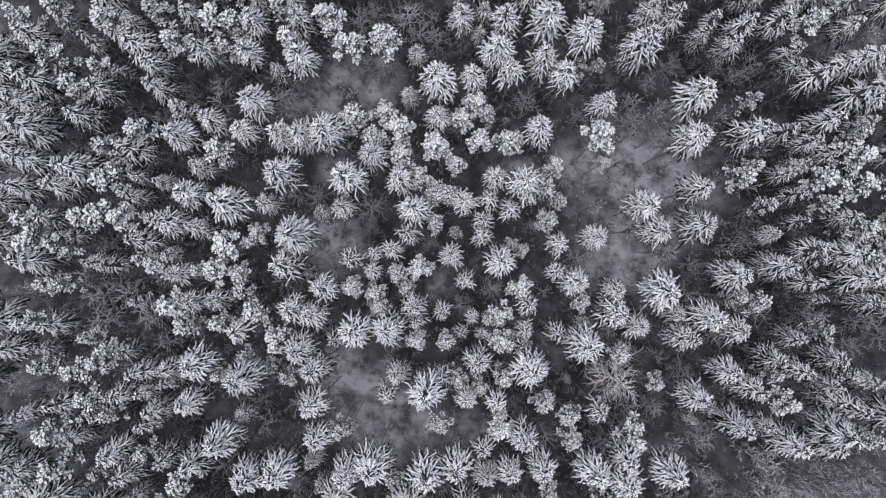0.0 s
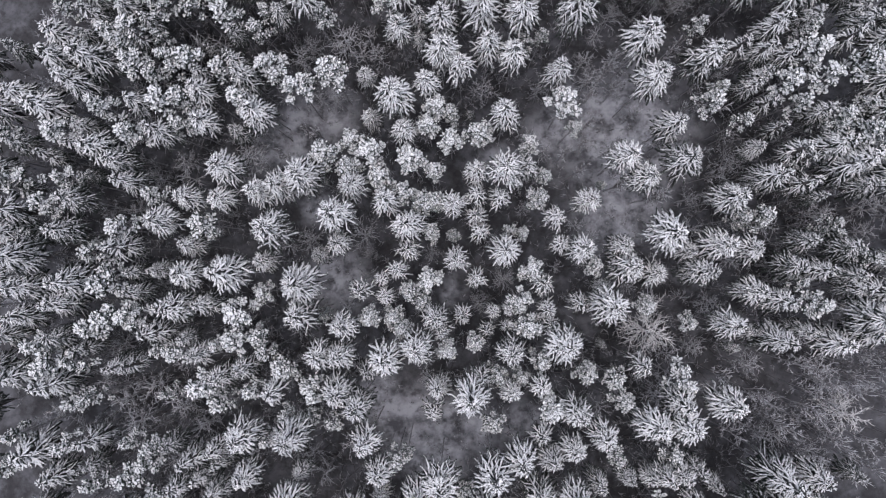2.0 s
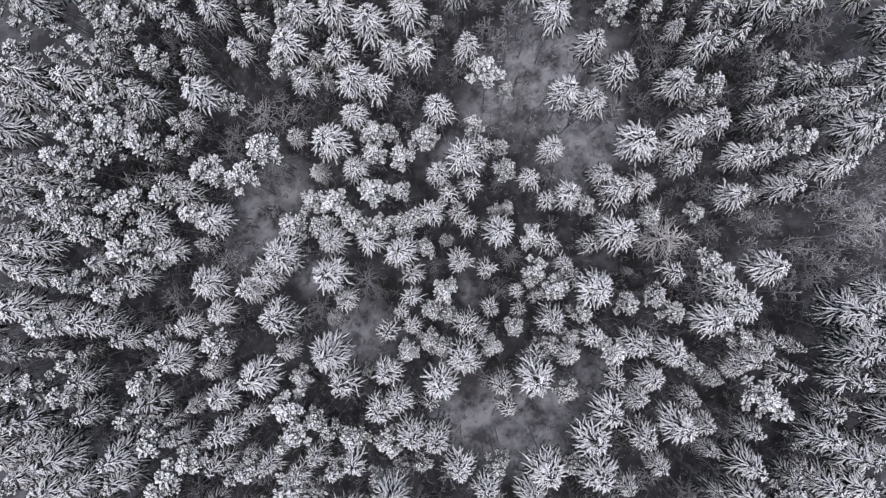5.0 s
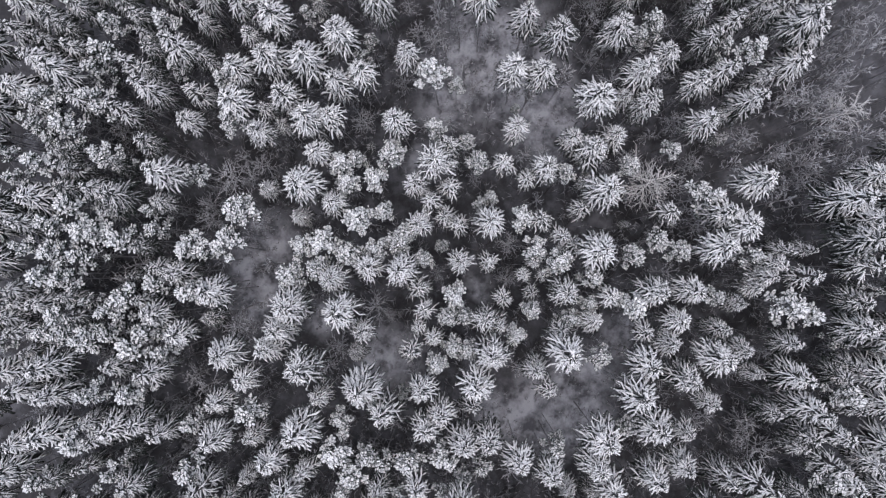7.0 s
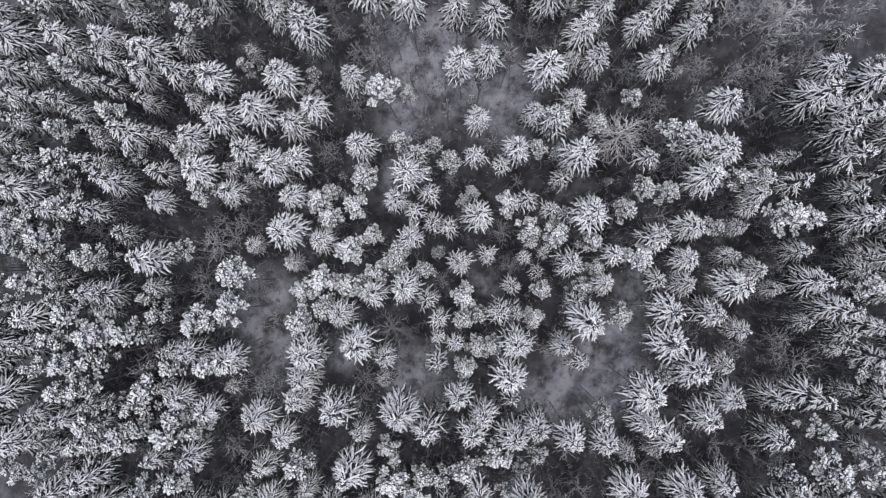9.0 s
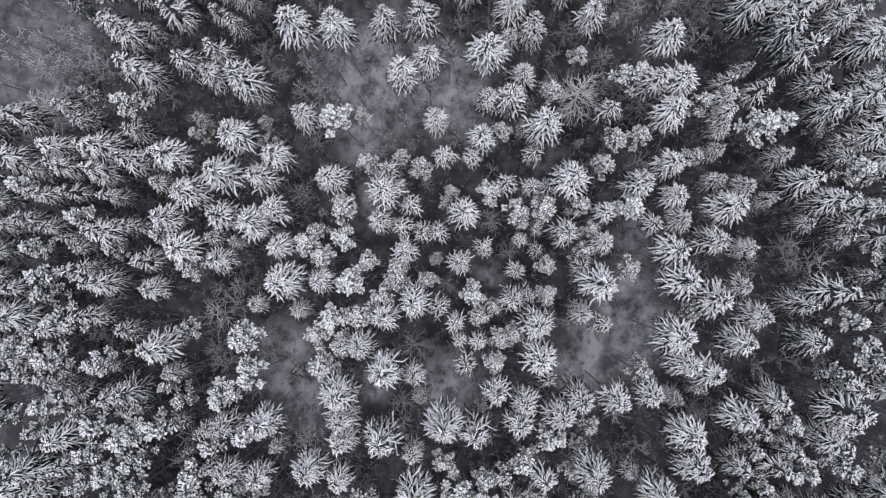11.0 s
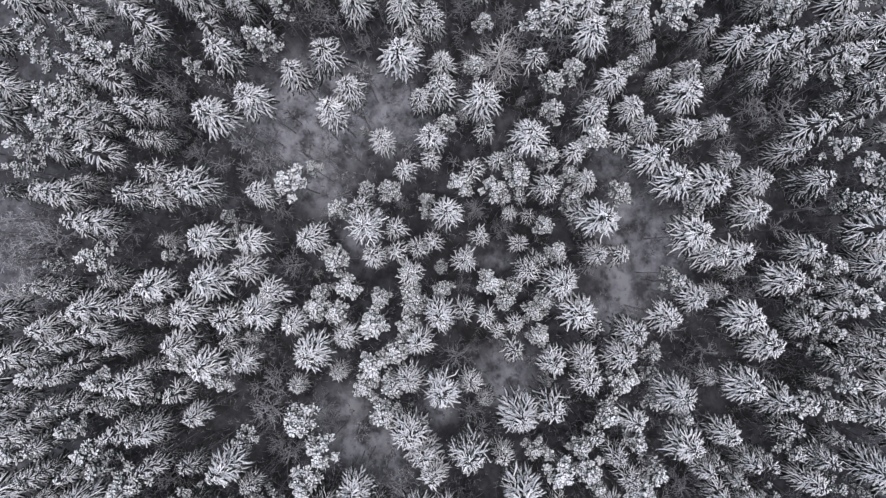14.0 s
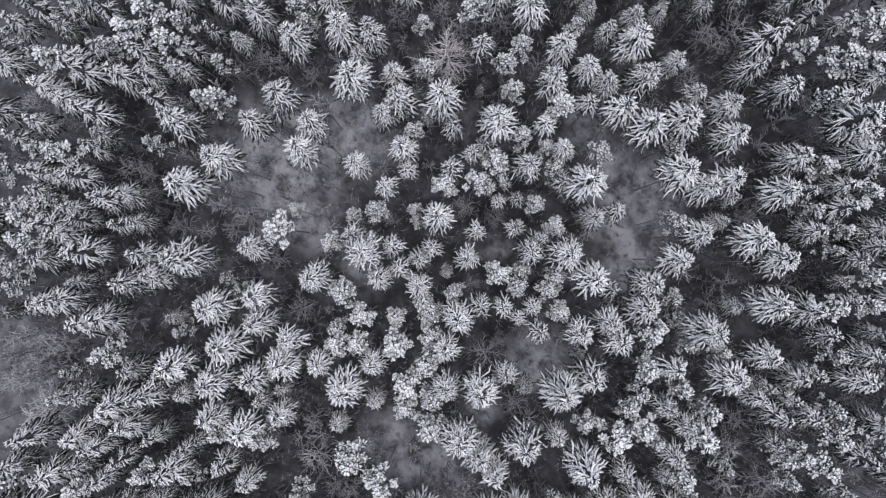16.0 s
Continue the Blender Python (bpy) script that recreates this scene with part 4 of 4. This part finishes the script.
plant("bare", (
    (8.7, 3.4, 7.0, 0.98), (-9.2, 5.5, 8.3, 1.80), (-2.7, 1.5, 7.3, 1.18), (-9.4, 3.7, 7.0, 0.98), (-13.6, -1.7, 7.0, 0.98), (0.8, -5.4, 7.7, 1.43),
    (4.2, -3.8, 7.9, 1.55), (19.9, 6.8, 7.5, 1.30), (17.2, 8.5, 7.0, 0.98), (22.1, 13.4, 7.5, 1.30), (19.6, 14.8, 8.5, 1.92), (14.0, 15.7, 7.3, 1.18),
    (7.9, 17.4, 8.3, 1.80), (-2.1, 24.8, 8.0, 1.61), (-7.8, 21.4, 8.0, 1.61), (-9.8, 21.9, 7.3, 1.18), (-19.0, 17.4, 8.7, 2.05), (-15.3, 6.8, 8.0, 1.61),
    (17.9, -13.6, 10.0, 2.82), (31.7, 1.5, 8.5, 1.92), (32.9, 4.6, 7.5, 1.30), (29.5, 21.1, 7.0, 0.98), (19.8, 17.1, 8.0, 1.61), (24.1, 21.5, 8.0, 1.61),
))
plant("bare", (
    (-5.2, 27.0, 9.0, 2.23), (-9.1, 28.0, 7.5, 1.30), (-10.7, 26.8, 8.0, 1.61), (-15.7, 22.1, 7.0, 0.98), (-19.6, 20.5, 8.0, 1.61), (-26.6, 19.3, 8.0, 1.61),
    (-30.4, 18.5, 7.5, 1.30), (-32.9, 6.6, 7.5, 1.30), (-36.7, -4.3, 8.5, 1.92), (-34.0, -7.1, 8.7, 2.05), (-32.6, -10.0, 8.3, 1.80), (-22.2, -16.6, 7.7, 1.43),
    (-25.1, -20.5, 8.5, 1.92), (-17.2, -25.1, 8.3, 1.80), (-17.8, -26.9, 7.7, 1.43), (0.5, -35.7, 8.3, 1.80), (16.9, -20.8, 8.0, 1.61), (22.2, -16.8, 7.7, 1.43),
    (27.6, -20.0, 8.0, 1.61), (25.2, -12.7, 8.0, 1.61), (33.9, -10.8, 7.7, 1.43), (26.7, -1.0, 7.5, 1.30), (38.5, 2.8, 7.3, 1.18), (45.5, 23.5, 8.0, 1.61),
))
plant("bare", (
    (41.9, 22.9, 8.0, 1.61), (32.6, 21.0, 8.3, 1.80), (27.0, 43.5, 8.3, 1.80), (24.9, 41.3, 8.1, 1.68), (24.2, 46.1, 8.3, 1.80), (21.9, 44.5, 8.5, 1.92),
    (-6.9, 40.9, 8.0, 1.61), (-8.1, 44.1, 7.7, 1.43), (-18.6, 46.2, 7.7, 1.43), (-36.2, 38.5, 9.0, 2.23), (-37.2, 31.2, 9.0, 2.23), (-49.7, 24.4, 8.5, 1.92),
    (-33.6, 15.6, 7.5, 1.30), (-44.5, 18.4, 8.0, 1.61), (-40.8, 11.6, 8.0, 1.61), (-39.7, 1.4, 8.0, 1.61), (-47.7, -3.7, 8.5, 1.92), (-40.2, -4.6, 9.0, 2.23),
    (-39.6, -7.4, 9.0, 2.23), (-50.2, -15.3, 7.5, 1.30), (-44.6, -15.1, 8.0, 1.61), (-40.0, -20.2, 8.0, 1.61), (-19.9, -39.9, 8.9, 2.17), (-1.4, -38.5, 9.1, 2.29),
))
plant("bare", (
    (26.3, -28.0, 7.7, 1.43), (32.3, -33.9, 8.0, 1.61), (27.8, -28.5, 8.0, 1.61), (31.3, -31.5, 8.3, 1.80), (30.4, -27.1, 7.7, 1.43), (28.2, -24.9, 8.0, 1.61),
    (35.4, -28.1, 9.5, 2.53), (34.9, -24.4, 9.0, 2.23), (38.2, -25.6, 8.3, 1.80), (34.3, -22.0, 9.0, 2.23), (39.6, -22.9, 8.0, 1.61), (44.7, -24.5, 8.5, 1.92),
    (43.4, -9.8, 8.0, 1.61), (38.9, -6.7, 8.5, 1.92), (44.9, -7.0, 8.5, 1.92),
))
plant("bare", (
    (23.1, 45.5, 10.0, 2.30), (23.4, 42.6, 9.5, 2.20), (23.3, 39.9, 9.0, 2.20), (19.5, 43.9, 10.0, 2.34), (17.7, 41.6, 9.0, 2.00), (18.9, 46.6, 9.5, 2.40), (15.2, 40.2, 8.5, 1.90),
))
plant("pine", (
    (-2.0, 3.4, 12.8, 1.05), (-0.8, -8.7, 13.2, 1.20),
))


# ---- the wood beyond: the same trees, joined ----
def arrays(me):
    co = np.empty(len(me.vertices) * 3)
    me.vertices.foreach_get("co", co)
    return co.reshape(-1, 3), [tuple(p.vertices) for p in me.polygons], [p.material_index for p in me.polygons]


def distant_forest():
    rng = random.Random(21)
    mats = [BARK, NEEDLES, TUFT, SNOW, THIN, FROST, BRUSH]
    models = []
    for trunk, dry, shapes, name, own in [spruce_meshes(k, 6.0, 0.05, True) for k in range(6)] + [pine_meshes(k, True) for k in range(3)]:
        whole = Shape()
        for sh in shapes:
            whole.add(sh)
        models.append([(arrays(trunk), [0]), (arrays(dry), [mats.index(m) for m in dry.materials]), (arrays(whole.mesh("crown", *own)), [mats.index(m) for m in own])])
    points, faces, slots, count = [], [], [], 0
    feet = list(FEET)
    for _ in range(6000):
        a, d = rng.uniform(0, 6.283), math.sqrt(rng.uniform(38.5 ** 2, 54.0 ** 2))
        x, y = d * math.cos(a), d * math.sin(a)
        if any((x - u) ** 2 + (y - v) ** 2 < 6.8 for u, v in feet) or any((x - u) ** 2 + (y - v) ** 2 < r * r for u, v, r in (*CLEARINGS, (21.0, 41.5, 6.5))):
            continue
        feet.append((x, y))
        tall, turn, wide = rng.uniform(12, 17), rng.uniform(0, 6.28), rng.uniform(0.8, 1.15)
        c, s = math.cos(turn) * wide, math.sin(turn) * wide
        for (co, polys, index), own in rng.choice(models):
            points.append(np.stack([co[:, 0] * c - co[:, 1] * s + x, co[:, 0] * s + co[:, 1] * c + y, co[:, 2] * tall / 14.5 + lie(x, y)], 1))
            faces += [tuple(count + i for i in p) for p in polys]
            slots += [own[i] for i in index]
            count += len(co)
        if len(feet) - len(FEET) >= 320:
            break
    me = bpy.data.meshes.new("distant_forest")
    me.from_pydata(np.concatenate(points).tolist(), [], faces)
    for m in mats:
        me.materials.append(m)
    me.polygons.foreach_set("material_index", slots)
    me.shade_smooth()
    me.update()
    tagged(new("distant_forest", me), "snow-laden spruces and pines of the surrounding wood", "forest", kind="stuff")


distant_forest()


# ---- low brush on the forest floor, taller between the trees ----
def undergrowth():
    rng = random.Random(33)
    s = Shape()

    def bush(x, y, size, stems, spread):
        root = Vector((x, y, lie(x, y) - 0.05))
        for q in range(stems):
            b = rng.uniform(0, 6.283)
            e = root + Vector((math.cos(b) * rng.uniform(0.2, spread), math.sin(b) * rng.uniform(0.2, spread), rng.uniform(0.5, 1.1))) * size
            m = root.lerp(e, 0.55) + UP * 0.12 * size
            s.strand([root, m, e], [0.03, 0.03])
            if size > 1.6:
                for _ in range(3):
                    c = b + rng.uniform(-1.2, 1.2)
                    p = m.lerp(e, rng.uniform(0.0, 0.7))
                    r = p + Vector((math.cos(c), math.sin(c), rng.uniform(0.0, 0.6))) * size * 0.28
                    s.strand([p, r], [0.032])

    for _ in range(500):
        a, d = rng.uniform(0, 6.283), 66 * math.sqrt(rng.random())
        x, y = d * math.cos(a), d * math.sin(a)
        if noise.noise(Vector((x * 0.12, y * 0.12, 11.0))) > -0.05:
            for _ in range(rng.randint(1, 4)):
                bush(x + rng.gauss(0, 0.5), y + rng.gauss(0, 0.5), rng.uniform(0.3, 0.8), rng.randint(4, 6), 1.0)
    for x, y in FEET:
        for _ in range(5 if math.hypot(x, y) > 17 else 2):
            a, r = rng.uniform(0, 6.283), rng.uniform(1.0, 2.6)
            if any((x + r * math.cos(a) - u) ** 2 + (y + r * math.sin(a) - v) ** 2 < (1.2 * w) ** 2 for u, v, w in CLEARINGS if math.hypot(u, v) < 27):
                continue
            bush(x + r * math.cos(a), y + r * math.sin(a), rng.uniform(1.7, 4.2), rng.randint(3, 5), 0.6)
    for _ in range(1300):
        a, d = rng.uniform(0, 6.283), 60 * math.sqrt(rng.random())
        x, y = d * math.cos(a), d * math.sin(a)
        if noise.noise(Vector((x * 0.25, y * 0.25, 21.0))) < -0.1:
            continue
        root, size = Vector((x, y, lie(x, y) - 0.05)), rng.uniform(0.2, 0.5)
        for q in range(9):
            b = rng.uniform(0, 6.283)
            s.strand([root, root + Vector((math.cos(b), math.sin(b), rng.uniform(0.2, 1.2))) * size], [0.04])
    for u, v, w in CLEARINGS:
        for _ in range(int(2.2 * w * w) if math.hypot(u, v) < 27 else 0):
            a, d = rng.uniform(0, 6.283), w * math.sqrt(rng.random())
            x, y = u + d * math.cos(a), v + d * math.sin(a)
            if noise.noise(Vector((x * 0.45, y * 0.45, 31.0))) > 0.02:
                root, size = Vector((x, y, lie(x, y) - 0.05)), rng.uniform(0.2, 0.45)
                for q in range(7):
                    b = rng.uniform(0, 6.283)
                    s.strand([root, root + Vector((math.cos(b), math.sin(b), rng.uniform(0.2, 0.9))) * size], [0.045])
    tagged(new("undergrowth", s.mesh("undergrowth", BRUSH)), "low leafless brush on the snowy forest floor", "brush", kind="stuff")


undergrowth()


# ---- a thicket of leafless saplings between the trees, away from the clearings ----
def thicket():
    rng = random.Random(45)
    models = []
    for k in range(4):
        trunk, dry, shapes, name, mats = bare_meshes(20 + k, True)
        whole = Shape()
        for sh in shapes:
            whole.add(sh)
        models.append((arrays(trunk), arrays(whole.mesh("sapling", TWIG))))
    points, faces, slots, count = [], [], [], 0
    feet = list(FEET)
    for _ in range(9000):
        a, d = rng.uniform(0, 6.283), 54 * math.sqrt(rng.random())
        x, y = d * math.cos(a), d * math.sin(a)
        if d < 10 or any((x - u) ** 2 + (y - v) ** 2 < r * r for u, v, r in CLEARINGS):
            continue
        if any((x - u) ** 2 + (y - v) ** 2 < 2.9 for u, v in feet):
            continue
        feet.append((x, y))
        tall, turn, wide = rng.uniform(4.0, 9.0), rng.uniform(0, 6.28), rng.uniform(0.6, 1.05)
        c, s = math.cos(turn) * wide, math.sin(turn) * wide
        for index, (co, polys, own) in enumerate(rng.choice(models)):
            points.append(np.stack([co[:, 0] * c - co[:, 1] * s + x, co[:, 0] * s + co[:, 1] * c + y, co[:, 2] * tall / 9.0 + lie(x, y)], 1))
            faces += [tuple(count + i for i in p) for p in polys]
            slots += [index] * len(polys)
            count += len(co)
        if len(feet) - len(FEET) >= 260:
            break
    slim = []
    for k in range(4):
        trunk, dry, shapes, name, mats = bare_meshes(40 + k, True, 9.0, 1.15, 0.9, 0.5, False, 1.35)
        whole = Shape()
        for sh in shapes:
            whole.add(sh)
        slim.append((arrays(trunk), arrays(whole.mesh("sapling", TWIG))))
    for u, v, r in CLEARINGS:
        if math.hypot(u, v) < 24.5:
            continue
        for _ in range(int(r * r * (0.3 if v > 40 else 0.6))):
            a, d = rng.uniform(0, 6.283), r * 1.15 * math.sqrt(rng.random())
            x, y = u + d * math.cos(a), v + d * math.sin(a)
            if any((x - p) ** 2 + (y - q) ** 2 < 1.0 for p, q in feet):
                continue
            feet.append((x, y))
            tall, turn, wide = rng.uniform(8.0, 14.0), rng.uniform(0, 6.28), rng.uniform(0.7, 1.3)
            c, s = math.cos(turn) * wide, math.sin(turn) * wide
            lean = rng.uniform(-0.06, 0.06)
            for index, (co, polys, own) in enumerate(rng.choice(slim)):
                points.append(np.stack([co[:, 0] * c - co[:, 1] * s + x + lean * co[:, 2], co[:, 0] * s + co[:, 1] * c + y, co[:, 2] * tall / 9.0 + lie(x, y)], 1))
                faces += [tuple(count + i for i in p) for p in polys]
                slots += [index] * len(polys)
                count += len(co)
    me = bpy.data.meshes.new("thicket")
    me.from_pydata(np.concatenate(points).tolist(), [], faces)
    for m in (BARK, TWIG):
        me.materials.append(m)
    me.polygons.foreach_set("material_index", slots)
    me.shade_smooth()
    me.update()
    tagged(new("thicket", me), "leafless saplings with thin frosted twigs under the conifers", "saplings", kind="stuff")


thicket()
